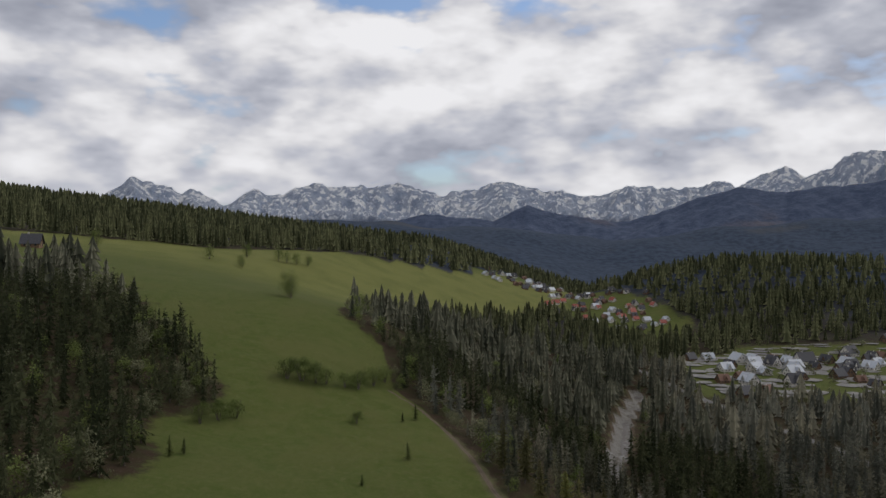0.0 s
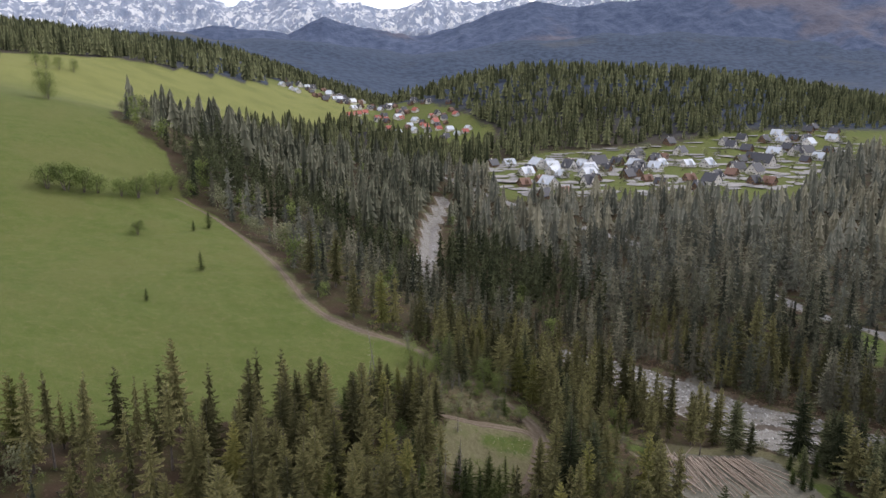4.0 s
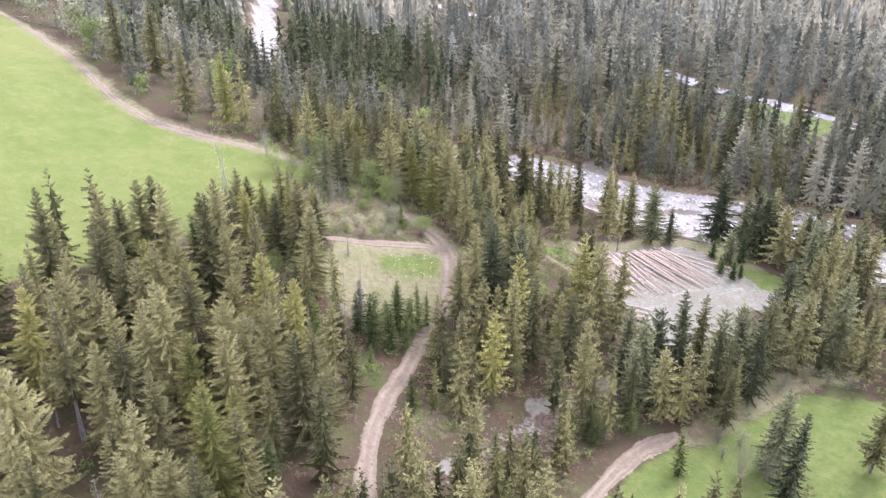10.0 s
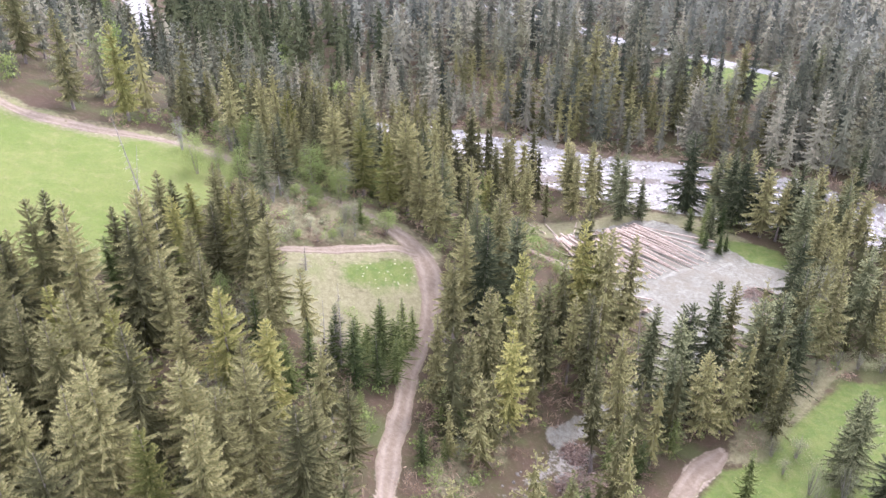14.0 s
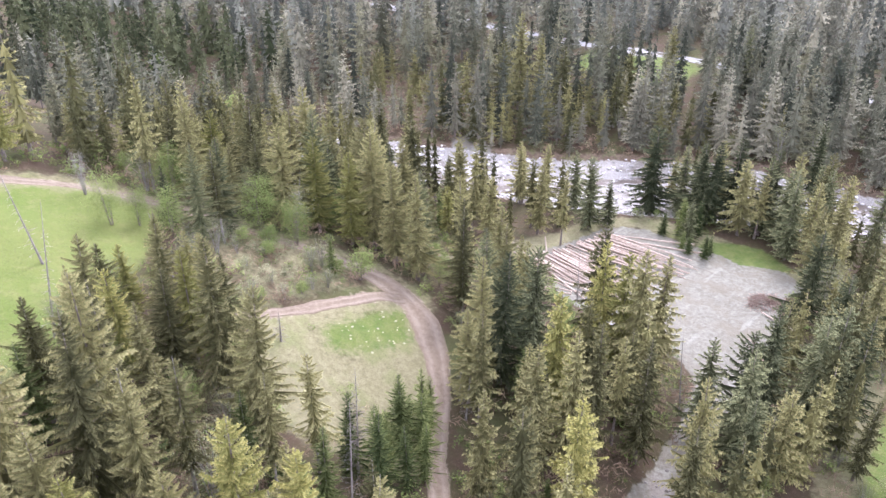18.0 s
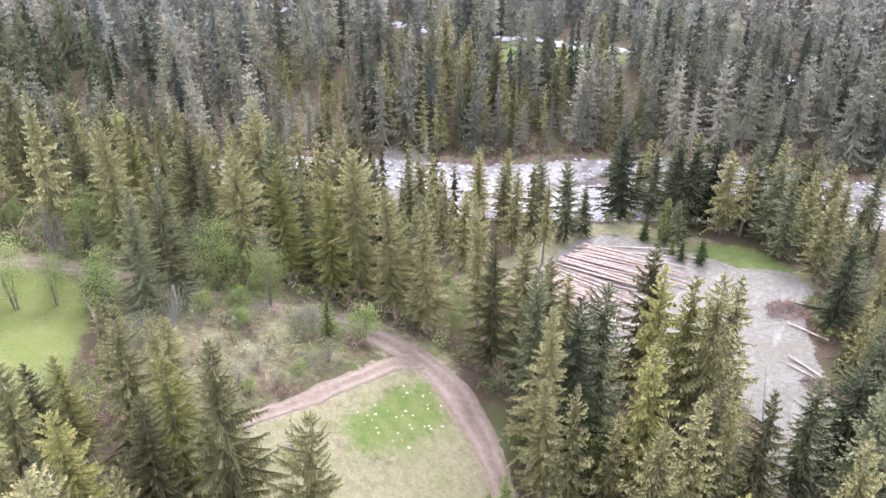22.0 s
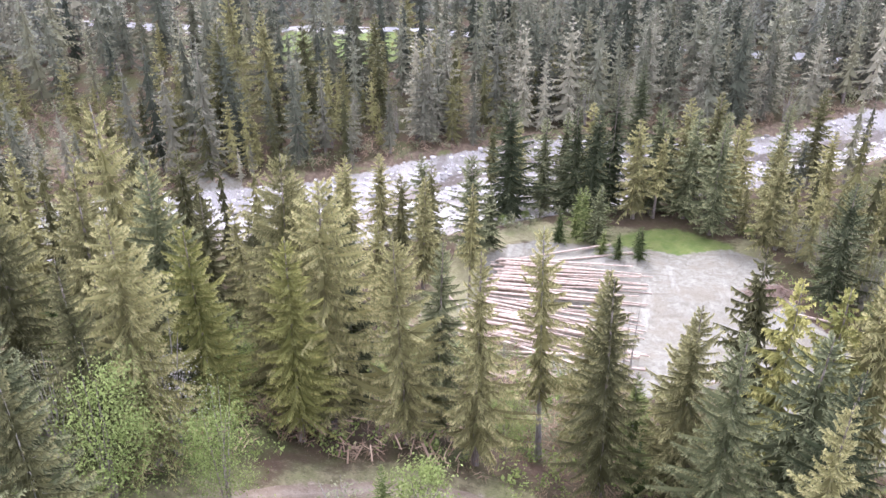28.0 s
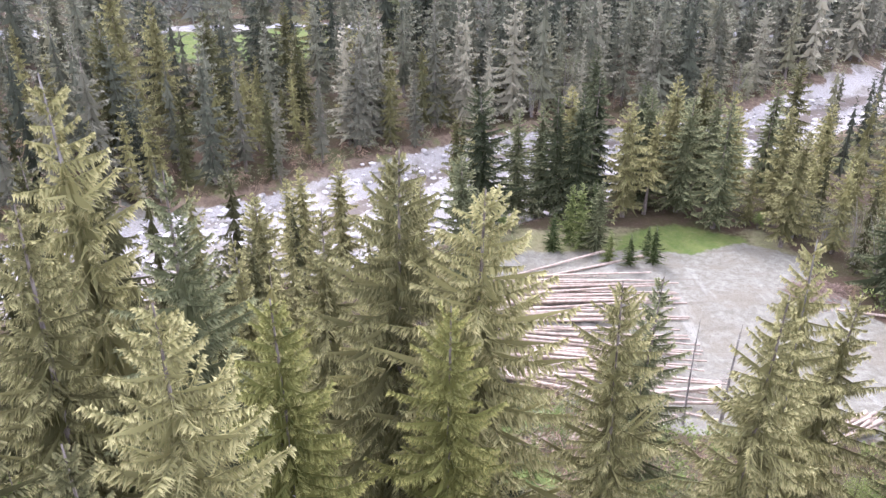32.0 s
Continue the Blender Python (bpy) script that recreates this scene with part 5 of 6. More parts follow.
def lay(model, x, y, turn, lift=0.0, pitch=0.0):
    ob = LOG_MODELS[model]
    m = pose(x, y, ground_at(x, y) + 0.2 + lift, 0, pitch, turn)
    if model in log_used:
        ob = copy_thing(ob, m)
    log_used.add(model)
    ob.matrix_basis = m
    return ob


def lay_pile():
    r = random.Random(5)
    # butt ends to the north, tops fanned to the south
    for k in range(64):
        t = k / 63
        length = (17.5, 15.0, 19.0, 13.0)
        i = r.randrange(4)
        # butts lie near one line, tops run out unevenly
        bx, by = 104.5 + 22.0 * t + r.uniform(-0.3, 0.3), 197.2 + 0.8 * math.sin(5 * t) + r.gauss(0, 0.8)
        turn = 270 + 16 * (t - 0.6) + r.gauss(0, 3.6)
        a = math.radians(turn)
        lay(i, bx + 0.5 * length[i] * math.cos(a), by + 0.5 * length[i] * math.sin(a), turn, 0.02 + 0.2 * (k % 3) + r.uniform(0, 0.06), r.uniform(-0.5, 0.5))
    for x, y, turn in ((103.5, 190.5, 86), (102.2, 188.5, 97), (104.6, 193, 78), (129.0, 188.0, 112), (130.5, 190, 118), (101, 186, 91)):
        lay(r.randrange(4), x, y, turn)
    # small stack by the near edge of the yard, and strays
    for k in range(11):
        lay(4, 96.2 + 0.42 * (k % 6) + r.uniform(-0.1, 0.1), 171.6 + r.uniform(-0.6, 0.6), 118 + r.gauss(0, 5), 0.05 + 0.26 * (k // 6))
    for x, y, turn in ((99, 173.5, 128), (101.5, 174, 124), (98, 188, 110), (96.3, 187, 118), (107.5, 202.0, 72), (104.5, 203.5, 88), (112.5, 200.2, 40), (108.2, 157.6, 65), (107.6, 156.8, 58), (106.8, 157.4, 71), (118.2, 159.6, 75)):
        lay(4, x, y, turn)


lay_pile()


def stone_blob(rng, size):
    bm = bmesh.new()
    bmesh.ops.create_icosphere(bm, subdivisions=1, radius=1)
    for q in bm.verts:
        q.co = Vector((q.co.x * rng.uniform(0.75, 1.3), q.co.y * rng.uniform(0.75, 1.3), q.co.z * rng.uniform(0.45, 0.8))) * size
    v = np.array([tuple(q.co) for q in bm.verts])
    f = np.array([[q.index for q in t.verts] for t in bm.faces])
    bm.free()
    return v, f


def strew(name, blobs, x, y, size, mat, label, category, seed, sink=0.25):
    r = np.random.RandomState(seed)
    z = shape_ground(x.copy(), y.copy())
    V, F, n = [], [], 0
    for i in range(len(x)):
        v, f = blobs[r.randint(len(blobs))]
        a, s = r.uniform(0, 6.28), size[i]
        c, sn = math.cos(a), math.sin(a)
        V.append(np.stack([x[i] + s * (c * v[:, 0] - sn * v[:, 1]), y[i] + s * (sn * v[:, 0] + c * v[:, 1]), z[i] + s * (v[:, 2] + sink)], 1))
        F.append(f + n)
        n += len(v)
    return tagged(new(name, mesh_np(name, np.concatenate(V), np.concatenate(F), [mat])), label, category, kind="stuff")


BLOBS = [stone_blob(rng, 1.0) for _ in range(8)]
sx, sy = scatter(21, 95, 200, 120, 275, 0.95, lambda x, y, r: (line_gap(x, y, RIVER) < 0.3) & (line_gap(x, y, STREAM) > -1.6) & (r.rand(len(x)) < 0.62))
strew("river_stones", BLOBS, sx, sy, 0.14 + 0.46 * np.random.RandomState(3).rand(len(sx)) ** 2.5, STONE, "pale rounded stones covering the river bed", "stones", 22)
sx, sy = scatter(23, 30, 80, 135, 160, 0.8, lambda x, y, r: (line_gap(x, y, WASH) < 0.2) & (r.rand(len(x)) < 0.35))
strew("wash_stones", BLOBS, sx, sy, 0.06 + 0.22 * np.random.RandomState(4).rand(len(sx)) ** 2, WASH_STONE, "grey stones in the dry side wash", "stones", 24)
BOULDERS = [tagged(new("boulder", mesh_np("boulder", *stone_blob(rng, 1.0), [STONE])), "large pale boulder among the river gravel", "stone", "boulders in the river bed") for _ in range(4)]


def set_boulders():
    r = random.Random(9)
    for k in range(60):
        i = r.randrange(len(RIVER))
        a = RIVER[min(len(RIVER) - 1, max(36, i))]
        x, y = a[0] + r.uniform(-1, 1) * a[2] * 0.8, a[1] + r.uniform(-1, 1) * a[2] * 0.5
        s = r.uniform(0.35, 0.85)
        ob = BOULDERS[k] if k < 4 else copy_thing(BOULDERS[k % 4], pose(0, 0, 0))
        ob.matrix_basis = pose(x, y, ground_at(x, y) + 0.15 * s, 0, 0, r.uniform(0, 360)) @ Matrix.Diagonal((s, s, s, 1))


set_boulders()


def brush_heap(x, y, wide, tall, count, mat, name, label, seed):
    """Cut branches thrown on a heap."""
    r = random.Random(seed)
    v, f = [], []
    for _ in range(count):
        a, q = r.uniform(0, 6.28), wide * r.random() ** 0.6
        c = Vector((q * math.cos(a), q * math.sin(a), tall * (1 - (q / wide) ** 1.5) * r.random()))
        d = Vector((r.uniform(-1, 1), r.uniform(-1, 1), r.uniform(-0.3, 0.35))).normalized() * r.uniform(0.5, 1.4)
        o = Vector((-d.y, d.x, 0)).normalized() * r.uniform(0.02, 0.06)
        k = len(v)
        v += [tuple(c - d + o), tuple(c - d - o), tuple(c + d), tuple(c + Vector((0, 0, 0.08)))]
        f += [(k, k + 1, k + 2), (k, k + 2, k + 3), (k + 1, k + 3, k + 2)]
    ob = new(name, mesh_np(name, v, f, [mat]))
    ob.location = (x, y, ground_at(x, y))
    return tagged(ob, label, "brush heap", kind="stuff")


BRASH = two_tone("red_brash", (0.15, 0.105, 0.08), (0.27, 0.20, 0.16), 3, 0.95, 0.3)
brush_heap(122.5, 162.8, 3.2, 1.0, 420, BRASH, "brush_heap", "reddish heap of cut branches at the edge of the yard", 1)
brush_heap(104.5, 155.8, 2.0, 0.9, 260, BRASH, "brush_heap", "dark heap of broken wood beside the yard track", 2)
brush_heap(59.0, 144.6, 3.0, 1.3, 420, BRASH, "brush_heap", "brown tangle of branches at the wash", 3)
brush_heap(63.0, 150.4, 2.2, 0.7, 260, BRASH, "brush_heap", "dark tangle of driftwood across the wash", 5)
brush_heap(131, 201, 2.4, 0.9, 260, DEAD_TWIGS, "brush_heap", "grey heap of roots and branches above the river", 4)

# ---- shrubs and broadleaf trees ----
def shrub_model(name, tall, wide, clumps, leaves, mat, label, category, group, stems=5, leaf=0.2, bark=BARK_GREY, r=0.06):
    lv, lf = limbs(rng, tall, wide, stems, r)
    ob = tagged(new(name, mesh_np("stems", lv, lf, [bark])), label, category, group)
    v, f, tip = bush_crown(rng, tall, wide, clumps, leaves, leaf)
    part("leaves", mesh_np("leaves", v, f, [mat], {"tip": tip}), ob)
    return ob


SHRUBS = {
    "green": [shrub_model("bush", 4.0, 1.7, 34, 110, LEAF, "light green leafy willow bush beside the track", "bush", "bushes by the track", 6, 0.075, BARK) for _ in range(2)],
    "grey": [shrub_model("bush", 4.0, 1.9, 28, 46, LEAF_GREY, "grey-green bush just coming into leaf", "bush", "bushes by the track", 12, 0.085, BARK_GREY, 0.04) for _ in range(2)],
    "birch": [shrub_model("broadleaf_tree", 11.0, 2.6, 60, 150, LEAF, "slender broadleaf tree in fresh green leaf", "tree", "broadleaf trees", 5, 0.085, BARK, 0.08) for _ in range(2)],
    "pale": [shrub_model("broadleaf_tree", 11.0, 3.4, 56, 90, LEAF_GREY, "pale budding broadleaf tree with many thin stems", "tree", "broadleaf trees", 14, 0.075, BARK_GREY, 0.08) for _ in range(2)],
    "blossom": [shrub_model("blossom_tree", 8.0, 1.5, 34, 44, BLOSSOM, "small wild cherry tree in white blossom", "tree", "broadleaf trees", 10, 0.055, BARK_GREY, 0.06)],
    "tuft": [shrub_model("bush", 1.4, 1.0, 10, 26, LEAF_GREY, "low scrubby bush in dry grass", "bush", "scrub bushes", 5, 0.12) for _ in range(2)],
}
SHRUB_TALL = {"green": 4.0, "grey": 4.0, "birch": 11.0, "pale": 11.0, "blossom": 8.0, "tuft": 1.4}
for kind, spots in (
    ("green", ((62.5, 192.5, 4.5), (59.5, 193.8, 2.8), (54.8, 200.5, 3.6), (52.6, 202.5, 2.6), (47.5, 192.0, 1.8), (141, 163, 2.6), (118, 153, 3), (139.5, 198, 2.2), (143, 195, 2))),
    ("grey", ((58.8, 195.5, 4.6), (56.8, 195.0, 3.5), (54.6, 192.0, 2.5), (50.3, 191.5, 2.4), (44.3, 201, 3.5), (47, 205, 3), (42, 199, 3.2), (86, 136.5, 3.4), (88.5, 134.5, 3.8), (84, 133.5, 3),
              (66.8, 176.8, 3.5), (68.5, 181, 3), (52, 159, 4), (50.8, 161.2, 3.4), (47.8, 154, 3), (137, 203, 2.4), (145, 188, 2.2), (147, 200, 2.4), (148, 193, 2.6))),
    ("birch", ((57.6, 206.3, 10), (50.8, 214.5, 9), (72, 207, 9), (40, 209, 8), (118, 150.5, 8), (66.3, 214, 9), (37, 186, 8))),
    ("pale", ((122, 153, 9), (126, 155.5, 10), (118, 152, 8), (130, 156, 9), (134, 158, 8), (138, 160, 8), (113.5, 151, 9), (124, 151, 8), (58.6, 209.5, 9), (27, 168, 10), (22, 160, 9),
              (184, 188, 12), (188, 182, 12), (190, 193, 11), (171, 222, 9), (194, 150, 9), (13, 176, 9), (18, 183, 8), (49, 218, 7))),
    ("birch", ((45.2, 205.3, 7.5), (59.9, 201.9, 8.5), (43.0, 208.5, 6), (33, 193, 6), (27.5, 184, 7), (38.5, 183, 5.5), (31, 179, 6.5))),
    ("pale", ((83.5, 129.5, 6), (81.5, 127.5, 5), (86, 126.5, 7), (26, 190, 7), (34.5, 196, 6), (30.5, 187, 6.5), (38.5, 190, 5), (41, 194, 5), (23.5, 178, 8), (33, 176, 7))),
    ("blossom", ((63.5, 206.5, 9), (66, 210, 7), (40.5, 216, 7))),
):
    for bx, by, bt in spots:
        plant(SHRUBS[kind], bx, by, bt, SHRUB_TALL[kind], tilt=4)
# bushes and lone trees on the meadow
for kind, spots in (
    ("green", ((-47, 306, 9), (-52, 305, 10), (-57, 304, 9), (-43, 307, 7), (-36, 308, 7), (-31, 310, 8), (-26, 318, 9), (-22, 326, 8), (-28, 276, 5), (-66, 262, 7), (-70, 256, 8), (-74, 250, 7))),
    ("birch", ((-77, 412, 17), (-75, 408, 13), (-175, 615, 13), (-157, 660, 15), (-150, 608, 10), (-146, 600, 8), (-133, 670, 13), (-127, 672, 12), (-120, 680, 13), (-112, 690, 12), (-250, 590, 15))),
):
    for bx, by, bt in spots:
        plant(SHRUBS[kind], bx, by, bt, SHRUB_TALL[kind], spread=1.25)
for bx, by, bt in ((-8.4, 290, 6), (-12.8, 284, 3.6), (-9.5, 249, 6), (-21.5, 225, 3.5), (-72.5, 217, 6), (-70, 221, 5)):
    plant(MODELS["young"], bx, by, bt, spread=1.2)
# young growth scattered through the scrub
bx, by = scatter(61, 26, 66, 186, 214, 3.1, lambda x, y, r: (area_gap(x, y, SCRUB) < -1.0) & (line_gap(x, y, TRACK) > 2) & (line_gap(x, y, SPUR) > 1.2) & (r.rand(len(x)) < 0.6))
for k in range(len(bx)):
    kind = rng.choice(("grey", "grey", "grey", "green", "pale"))
    plant(SHRUBS[kind], bx[k], by[k], rng.uniform(1.4, 3.6), SHRUB_TALL[kind] * (0.6 if kind == "pale" else 1.0), tilt=4)
# bushes, young broadleaf trees and small spruces under the open slope wood
bx, by = scatter(63, 40, 100, 170, 232, 4.6, lambda x, y, r: (open_land(x, y) > 2.2) & (line_gap(x, y, CLOSE) < 34) & (x + y > 238) & clear_of_planted(x, y, 1.4) & (r.rand(len(x)) < 0.62))
for k in range(len(bx)):
    kind = rng.choice(("grey", "green", "green", "birch", "young"))
    if kind == "young":
        plant(MODELS["young"], bx[k], by[k], rng.uniform(2.0, 6.0), spread=1.2)
    else:
        plant(SHRUBS[kind], bx[k], by[k], rng.uniform(2.0, 4.5) * (1.4 if kind == "birch" else 1.0), SHRUB_TALL[kind], tilt=4)
# thicket of young spruces below the small lawn and along the lower track
bx, by = scatter(65, 34, 76, 138, 178, 2.6, lambda x, y, r: (line_gap(x, y, TRACK) > 1.4) & (area_gap(x, y, LAWN) > -1.0) & (line_gap(x, y, WASH) > 1.2) & (line_gap(x, y, FIELD_WAY) > 1.5) & clear_of_planted(x, y, 1.8) & (r.rand(len(x)) < 0.2 * density(x, y, 6, 1.0) + 0.02))
for k in range(len(bx)):
    plant(MODELS["young"], bx[k], by[k], rng.uniform(2.5, 7.5), spread=1.1)
for bx, by, bt in ((40.5, 169.3, 4.5), (43.0, 168.2, 5.5), (45.6, 169.6, 4.0), (47.6, 170.1, 6.0), (49.4, 168.9, 5.0), (51.5, 170.7, 5.6), (53.4, 171.6, 4.2), (41.4, 166.4, 6.2), (44.6, 166.0, 5.0), (47.2, 166.4, 4.4), (50.2, 171.6, 3.2), (46.2, 171.6, 2.6)):
    plant(MODELS["young"], bx, by, 1.6 * bt, spread=1.0)
# low scrub in the dry grass
tx, ty = scatter(31, 26, 70, 165, 216, 1.35, lambda x, y, r: ((area_gap(x, y, SCRUB) < -0.3) & (r.rand(len(x)) < 0.75)) | ((area_gap(x, y, LAWN) < -0.5) & (area_gap(x, y, CLOVER) > 0.5) & (r.rand(len(x)) < 0.07)))
tuft, brush = [], []
for _ in range(4):
    v, f, tip = bush_crown(rng, 1.3, 0.9, 7, 15, 0.11)
    tuft.append((v * 13.0, f, tip, np.zeros(len(f), int)))
    v, f, tip = bush_crown(rng, 1.1, 1.1, 6, 12, 0.42, 0.09)
    brush.append((v * 13.0, f, tip, np.zeros(len(f), int)))
size, pickd = np.random.RandomState(3).uniform(0.6, 2.2, len(tx)), np.random.RandomState(23).rand(len(tx))
for lo, hi, mat, word in ((0, 0.28, LEAF_GREY, "straw-coloured low scrub"), (0.28, 0.74, RED_TWIGS, "reddish-brown bare brush"), (0.74, 1, LEAF, "green low scrub")):
    who = (pickd >= lo) & (pickd < hi)
    joined("scrub", brush if mat is RED_TWIGS else tuft, tx[who], ty[who], size[who], word + " between the two tracks", "scrub", [mat], 33)
tx, ty = scatter(35, 130, 210, 100, 345, 2.2, lambda x, y, r: (area_gap(x, y, FELLED) < 2) & (r.rand(len(x)) < 0.6) | ((np.abs(line_gap(x, y, RIVER) - 3) < 2) & (r.rand(len(x)) < 0.28)))
joined("scrub", tuft, tx, ty, np.random.RandomState(4).uniform(1.0, 3.4, len(tx)), "brown and green undergrowth on the river bank", "scrub", [LEAF_GREY], 36)
tx, ty = scatter(39, 130, 205, 130, 345, 2.2, lambda x, y, r: (area_gap(x, y, FELLED) < 3) & (r.rand(len(x)) < 0.6) | beyond(x, y) & (line_gap(x, y, RIVER) > 0.3) & (line_gap(x, y, RIVER) < 9) & (r.rand(len(x)) < 0.55))
joined("undergrowth", brush, tx, ty, np.random.RandomState(14).uniform(0.8, 2.8, len(tx)), "reddish-brown brush along the far river bank", "undergrowth", [RED_TWIGS], 40)
tx, ty = scatter(41, 40, 92, 134, 162, 1.9, lambda x, y, r: (open_land(x, y) > -0.2) & (area_gap(x, y, FIELD) > 0.5) & (r.rand(len(x)) < 0.5))
joined("undergrowth", brush, tx, ty, np.random.RandomState(15).uniform(0.7, 2.2, len(tx)), "brown brush and brambles between the wash and the field", "undergrowth", [RED_TWIGS], 42)
tx, ty = scatter(37, 120, 190, 240, 345, 4.6, lambda x, y, r: (area_gap(x, y, FELLED) < 1) & (line_gap(x, y, RIVER) > 3) & (r.rand(len(x)) < 0.62))
joined("forest", MID, tx, ty, np.random.RandomState(5).uniform(5, 17, len(tx)), "scattered spruces left standing on the felled bank", "forest", [NEEDLES, BARK], 38)


# ---- dead trees ----
def snag(x, y, tall, tilt, turn, label, count=60, wide=1.6):
    sv, sf = stem(tall, 0.12, 6, 5, 0.01)
    tv, tf, tip = twigs(rng, tall, wide, count, 0.12)
    ob = tagged(new("dead_tree", mesh_np("trunk", sv, sf, [BARK_GREY])), label, "tree", "dead trees")
    tagged(part("brushwood", mesh_np("brushwood", tv, tf, [DEAD_TWIGS], {"tip": tip}), ob), kind="stuff")
    ob.matrix_basis = pose(x, y, ground_at(x, y) - 0.2, tilt, 0, turn)
    PLANTED.append((x, y, 1))


for q in ((40.5, 196.5, 9, 14, 200), (36.7, 164.6, 14, 2, 30), (59, 172.5, 6, 1, 90), (60.2, 171.4, 7, -3, 10), (57.8, 170.6, 6.5, 4, 50), (45.2, 185.4, 4, 2, 0), (26, 192, 13, 12, 120), (30, 203, 12, -9, 60), (97.5, 181, 9, 1, 20),
          (98.3, 183.5, 10, -2, 70), (99.2, 180.2, 9, 2, 40), (84, 158, 12, 10, 150), (76, 160, 14, 3, 0)):
    snag(*q, "bare grey dead tree with broken twigs")
snag(41, 168.8, 13, 2, 0, "grey dying spruce with hanging bare branches", 170, 2.4)


# ---- pale tussocks on the small lawn, saplings and undergrowth beneath the trees ----
tx, ty = scatter(51, 40, 68, 165, 190, 0.75, lambda x, y, r: (area_gap(x, y, CLOVER) < -0.4) & (r.rand(len(x)) < 0.42 * density(x, y, 2.2, 0.4)))
TUSSOCK = two_tone("dry_tussock", (0.17, 0.17, 0.10), (0.26, 0.25, 0.16), 6, 0.95, 0.4, 0.05)
strew("tussocks", [(v * (1, 1, 0.8), f) for v, f in BLOBS], tx, ty, np.random.RandomState(8).uniform(0.06, 0.18, len(tx)), TUSSOCK, "pale dry grass tussocks dotting the small lawn", "grass", 52, 0.1)
tx, ty = scatter(53, -40, 130, 100, 260, 2.5, lambda x, y, r: (open_land(x, y) > 0.3) & (side_of(x, y) < 0) & (r.rand(len(x)) < 0.45))
ux, uy = scatter(57, 20, 105, 135, 235, 1.7, lambda x, y, r: (line_gap(x, y, TRACK) > 0.8) & (area_gap(x, y, LAWN) > 1) & (area_gap(x, y, MEADOW) > 1) & (area_gap(x, y, YARD) > 1) & (area_gap(x, y, SCRUB) > 0) & (line_gap(x, y, SPUR) > 1) & (line_gap(x, y, CLOSE) < 40) & (line_gap(x, y, WASH) > 0.5) & (area_gap(x, y, FIELD) > 1) & (x + y > 176) & (r.rand(len(x)) < 0.55))
tx, ty = np.r_[tx, ux], np.r_[ty, uy]
half = len(tx) // 2
order = np.random.RandomState(12).permutation(len(tx))
for pickd, mat, word in ((order[:half], LEAF, "green brambles and seedlings"), (order[half:], RED_TWIGS, "bare brown undergrowth")):
    joined("undergrowth", brush if mat is RED_TWIGS else tuft, tx[pickd], ty[pickd], np.random.RandomState(9).uniform(0.9, 2.6, len(pickd)), word + " on the forest floor", "undergrowth", [mat], 54)
SAPLING = [crown(rng, 18.0, 5.0, 24, 8, 0.02, 0, 0.4, 0, 7, 7.0, 0.3, 2.8) for _ in range(4)]
SAPLING = [(v, f, t, np.zeros(len(f), int)) for v, f, t in SAPLING]
tx, ty = scatter(55, -40, 200, 100, 300, 4.4, lambda x, y, r: (open_land(x, y) > 0.2) & (line_gap(x, y, RIVER) > 3) & clear_of_planted(x, y, 1.5) & (r.rand(len(x)) < 0.3))
joined("saplings", SAPLING, tx, ty, np.random.RandomState(10).uniform(1.5, 6, len(tx)), "young green spruces growing up under the wood", "saplings", [NEEDLES_FRESH], 56)
# the row of small spruces along the field
for k, (bx, by) in enumerate(((95.5, 144.2), (98.5, 145.0), (101.5, 145.6), (104.2, 146.4), (92.5, 143.2))):
    plant(DISTANT["young"], bx, by, 2.8 + 0.5 * (k % 3), spread=1.5)
for bx, by, bt in ((108, 143.5, 3.2), (112, 142.5, 4.0), (115.5, 141, 3.6), (105.5, 142.6, 2.6), (118, 138.5, 4.2), (90, 140.6, 2.8)):
    plant(SHRUBS["grey"], bx, by, bt, 4.0, tilt=4)

# ---- village houses ----
def box(x0, x1, y0, y1, z0, z1):
    v = [(x, y, z) for z in (z0, z1) for y in (y0, y1) for x in (x0, x1)]
    return np.array(v, float), np.array([(0, 2, 3, 1), (4, 5, 7, 6), (0, 1, 5, 4), (2, 6, 7, 3), (0, 4, 6, 2), (1, 3, 7, 5)])


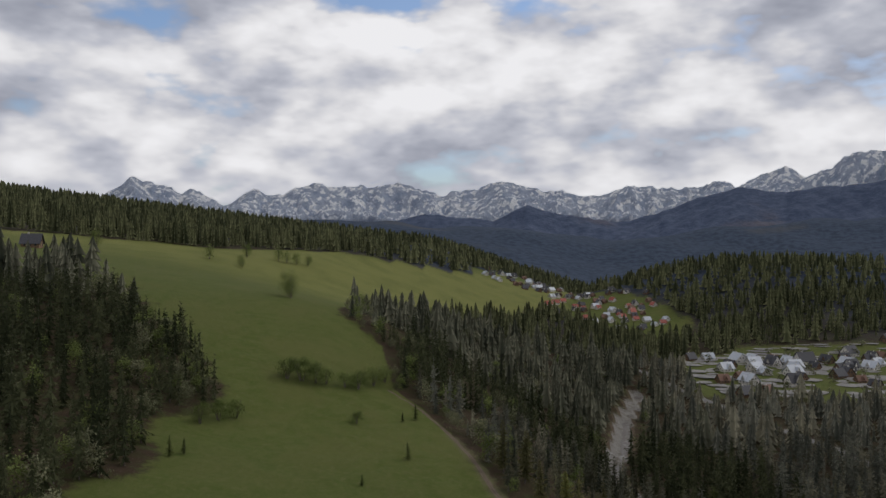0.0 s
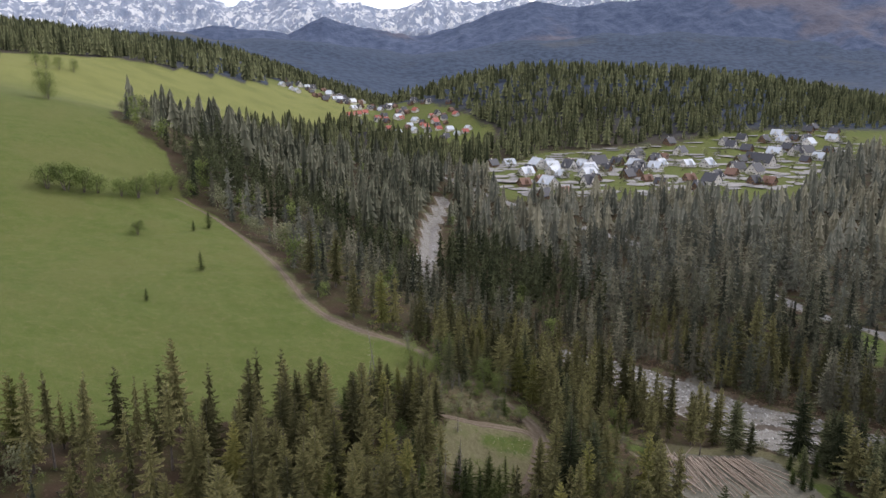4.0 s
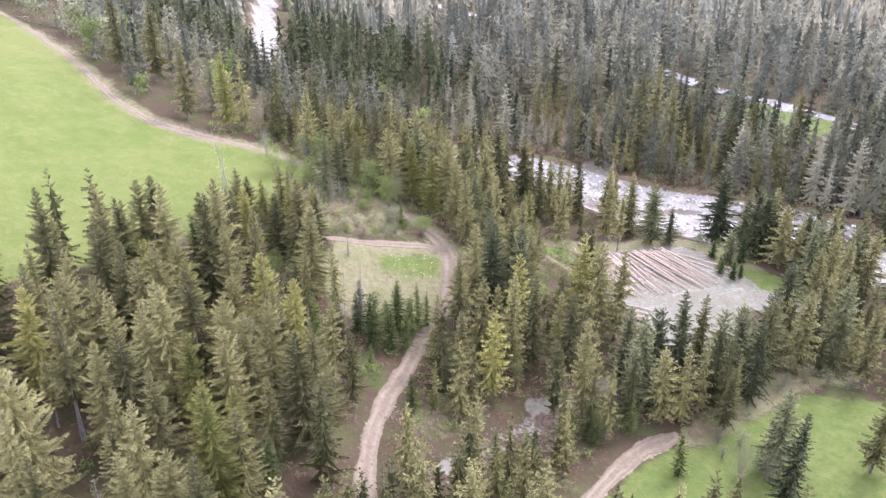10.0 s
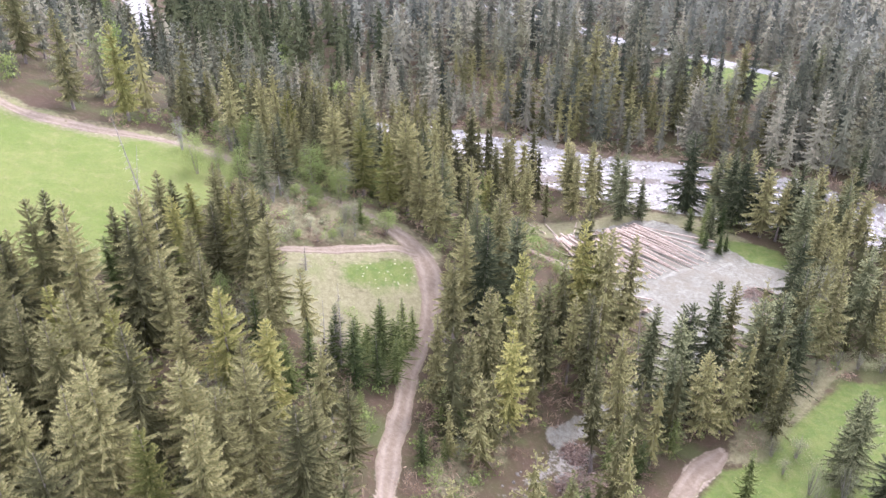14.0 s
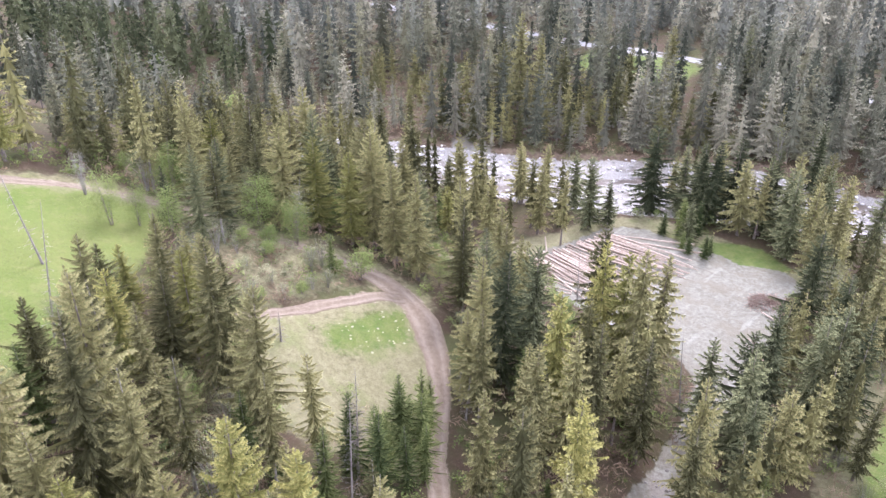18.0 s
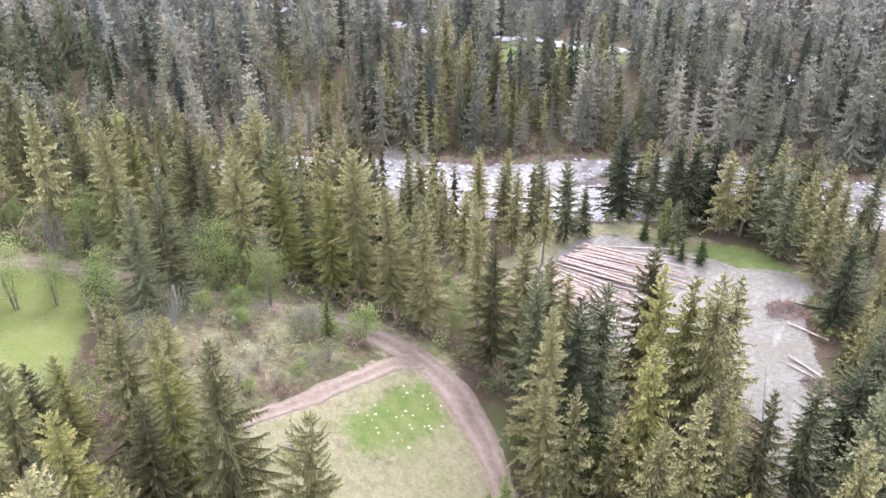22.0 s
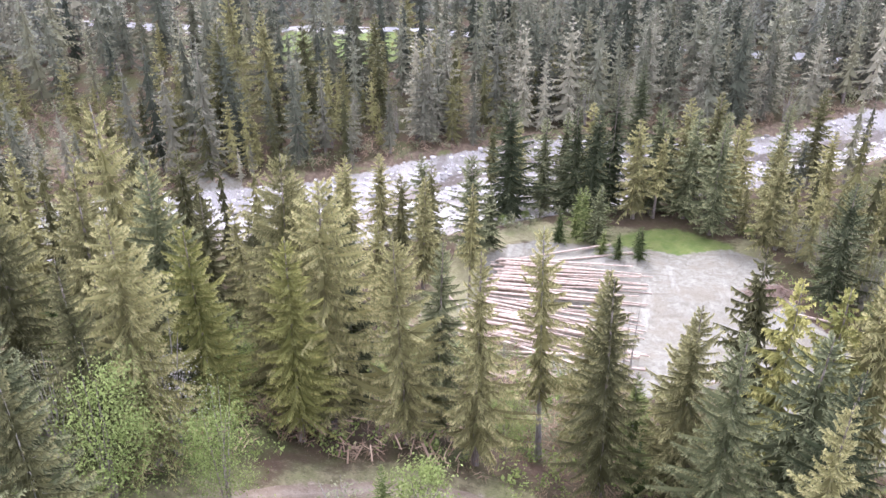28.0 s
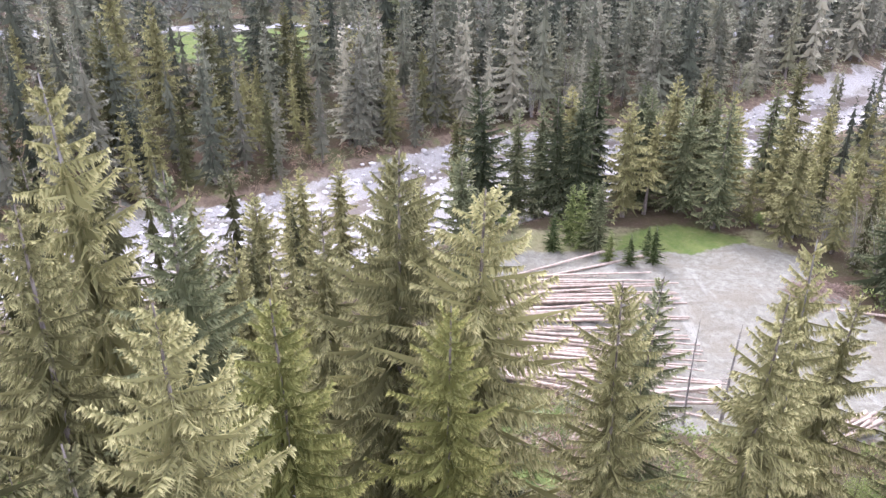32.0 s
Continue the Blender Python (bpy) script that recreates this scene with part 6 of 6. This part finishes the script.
def house_model(w, d, eaves, ridge, wall, roof, label):
    """A gabled mountain house: ridge along y, deep eaves, a cross gable, windows in both ends and along the sides."""
    ob = tagged(new("house"), label, "house", "houses of the village")
    a, b = w / 2, d / 2
    v = [(-a, -b, -1.5), (a, -b, -1.5), (a, b, -1.5), (-a, b, -1.5), (-a, -b, eaves), (a, -b, eaves), (a, b, eaves), (-a, b, eaves), (0, -b, ridge - 0.3), (0, b, ridge - 0.3)]
    tris = [(0, 1, 5), (0, 5, 4), (2, 3, 7), (2, 7, 6), (1, 2, 6), (1, 6, 5), (3, 0, 4), (3, 4, 7), (4, 5, 8), (6, 7, 9)]
    part("wall", mesh_np("wall", v, tris, [wall]), ob)
    o, e, t = 0.9, 1.0, 0.25
    k = (ridge - eaves) / a
    zl = eaves - o * k
    V = []
    for dz in (0, t):
        V += [(-a - o, -b - e, zl + dz), (0, -b - e, ridge + dz), (a + o, -b - e, zl + dz), (-a - o, b + e, zl + dz), (0, b + e, ridge + dz), (a + o, b + e, zl + dz)]
    q = [(0, 1, 4, 3), (1, 2, 5, 4), (6, 9, 10, 7), (7, 10, 11, 8), (0, 6, 7, 1), (1, 7, 8, 2), (3, 4, 10, 9), (4, 5, 11, 10), (0, 3, 9, 6), (2, 8, 11, 5)]
    part("roof", mesh_np("roof", V, q, [roof]), ob)
    g = 0.32 * d
    gz = eaves + 0.75 * (ridge - eaves)
    V = [(a + 0.5, -g / 2, eaves), (a + 0.5, g / 2, eaves), (a + 0.5, 0, gz), (0.1 * a, 0, gz), (a * 0.5, -g / 2 - 0.5, eaves + 0.3), (a * 0.5, g / 2 + 0.5, eaves + 0.3), (a + 1.1, -g / 2 - 0.5, eaves - 0.2), (a + 1.1, g / 2 + 0.5, eaves - 0.2), (a + 1.1, 0, gz + 0.3), (0, 0, gz + 0.3)]
    part("gable_wall", mesh_np("gable_wall", V[:3], [(0, 1, 2)], [wall]), ob)
    part("gable_roof", mesh_np("gable_roof", V[4:], [(2, 4, 5), (2, 5, 0), (3, 1, 5), (3, 5, 4)], [roof]), ob)
    cv, cf = box(-0.35, 0.35, d * 0.15, d * 0.15 + 0.8, ridge - 1.2, ridge + 1.1)
    part("chimney", mesh_np("chimney", cv, cf, [WALL_PALE]), ob)
    pane = mesh_np("window", *box(-0.55, 0.55, -0.04, 0.04, 0, 1.3), [GLASS])
    for z in (0.9, eaves + 0.6):
        for x in (-0.28 * w, 0.28 * w) if z < eaves else (-0.13 * w, 0.13 * w):
            part("window", pane, ob, m=pose(x, -b - 0.03, z))
            part("window", pane, ob, m=pose(x, b + 0.03, z))
    for y in (-0.3 * d, 0.0, 0.3 * d):
        part("window", pane, ob, m=pose(a + 0.03, y, 0.9, 0, 0, 90))
        part("window", pane, ob, m=pose(-a - 0.03, y, 0.9, 0, 0, 90))
    return ob


HOUSES = [house_model(10, 12, 3.2, 10.0, WALL_PALE, ROOF_DARK, "white-walled house with a steep dark roof"),
          house_model(9, 11, 3.0, 8.5, WALL_WOOD, ROOF_DARK, "dark timber house with a steep dark roof"),
          house_model(11, 13, 3.4, 9.0, WALL_PALE, ROOF_SILVER, "white house with a pale metal roof"),
          house_model(9, 10, 3.0, 8.0, WALL_WOOD, ROOF_BROWN, "timber house with a brown roof"),
          house_model(13, 16, 4.5, 12.0, WALL_PALE, ROOF_DARK, "large guest house with a steep dark roof and gables"),
          house_model(10, 13, 3.2, 9.0, WALL_PALE, ROOF_RED, "pale house with a red roof")]
house_used = set()


def settle_house(k, x, y, turn, size=1.0):
    ob = HOUSES[k]
    m = pose(x, y, ground_at(x, y), 0, 0, turn)
    if k in house_used:
        ob = copy_thing(ob, m)
    house_used.add(k)
    ob.matrix_basis = m @ Matrix.Diagonal((size, size, size, 1))


def village():
    r = random.Random(17)
    spots = []

    def row(a, b, n, spread, kinds, size=1.0):
        for i in range(n):
            t = (i + r.uniform(0.1, 0.9)) / n
            x, y = a[0] + t * (b[0] - a[0]) + r.gauss(0, spread), a[1] + t * (b[1] - a[1]) + r.gauss(0, spread)
            if all((x - p) ** 2 + (y - q) ** 2 > (13.5 * size) ** 2 for p, q in spots):
                spots.append((x, y))
                settle_house(r.choice(kinds), x, y, r.choice((20, 110, 200, 290)) + r.uniform(-15, 15), size * r.uniform(0.85, 1.15))

    row((200, 600), (330, 640), 18, 14, (0, 2, 1, 3), 0.8)
    row((240, 655), (420, 665), 22, 10, (0, 2, 2, 1), 0.8)
    row((225, 680), (420, 700), 22, 14, (0, 1, 2, 4, 3), 0.8)
    row((330, 590), (420, 610), 12, 12, (1, 3, 4, 1), 0.8)
    row((420, 640), (540, 700), 20, 18, (4, 1, 0, 2, 1), 0.8)
    row((440, 720), (640, 770), 18, 16, (0, 1, 2), 0.8)
    # the farther village beyond the wood
    row((200, 830), (245, 880), 20, 14, (0, 5, 1, 3, 2, 1), 0.55)
    row((175, 900), (235, 930), 26, 14, (0, 5, 5, 3, 2, 1), 0.55)
    row((150, 960), (225, 980), 26, 14, (0, 5, 5, 3, 2, 1), 0.55)
    row((120, 1020), (205, 1040), 22, 14, (0, 2, 3, 1), 0.55)
    row((60, 1040), (180, 1110), 26, 16, (0, 2, 3, 1), 0.55)
    row((90, 1130), (160, 1170), 14, 14, (0, 2, 3, 1), 0.6)
    # farm and hut on the meadow
    settle_house(1, -262, 520, 100, 1.0)
    settle_house(2, -205, 420, 20, 0.35)


village()
x, y = scatter(41, 190, 640, 560, 800, 13, lambda x, y, r: (area_gap(x, y, HAMLET) < 0) & (r.rand(len(x)) < 0.3))
joined("village_trees", [(v * (2.0, 2.0, 1.5), f, t, np.zeros(len(f), int)) for v, f, t in [bush_crown(rng, 11, 3, 10, 8, 0.9) for _ in range(3)]], x, y, np.random.RandomState(2).uniform(5, 11, len(x)), "small trees and hedges between the village houses", "trees", [LEAF_GREY], 43)
# pale paving added to brighten the village ground as sunshine would
x, y = scatter(44, 190, 640, 560, 800, 9, lambda x, y, r: (area_gap(x, y, HAMLET) < -6) & (r.rand(len(x)) < 0.34))
strew("village_yards", [(v * (8.5, 6.5, 0.08), f) for v, f in BLOBS], x, y, np.random.RandomState(6).uniform(0.6, 1.5, len(x)), PAVING, "pale paved yards and lanes added between the village houses to look sunlit", "pavement", 45)
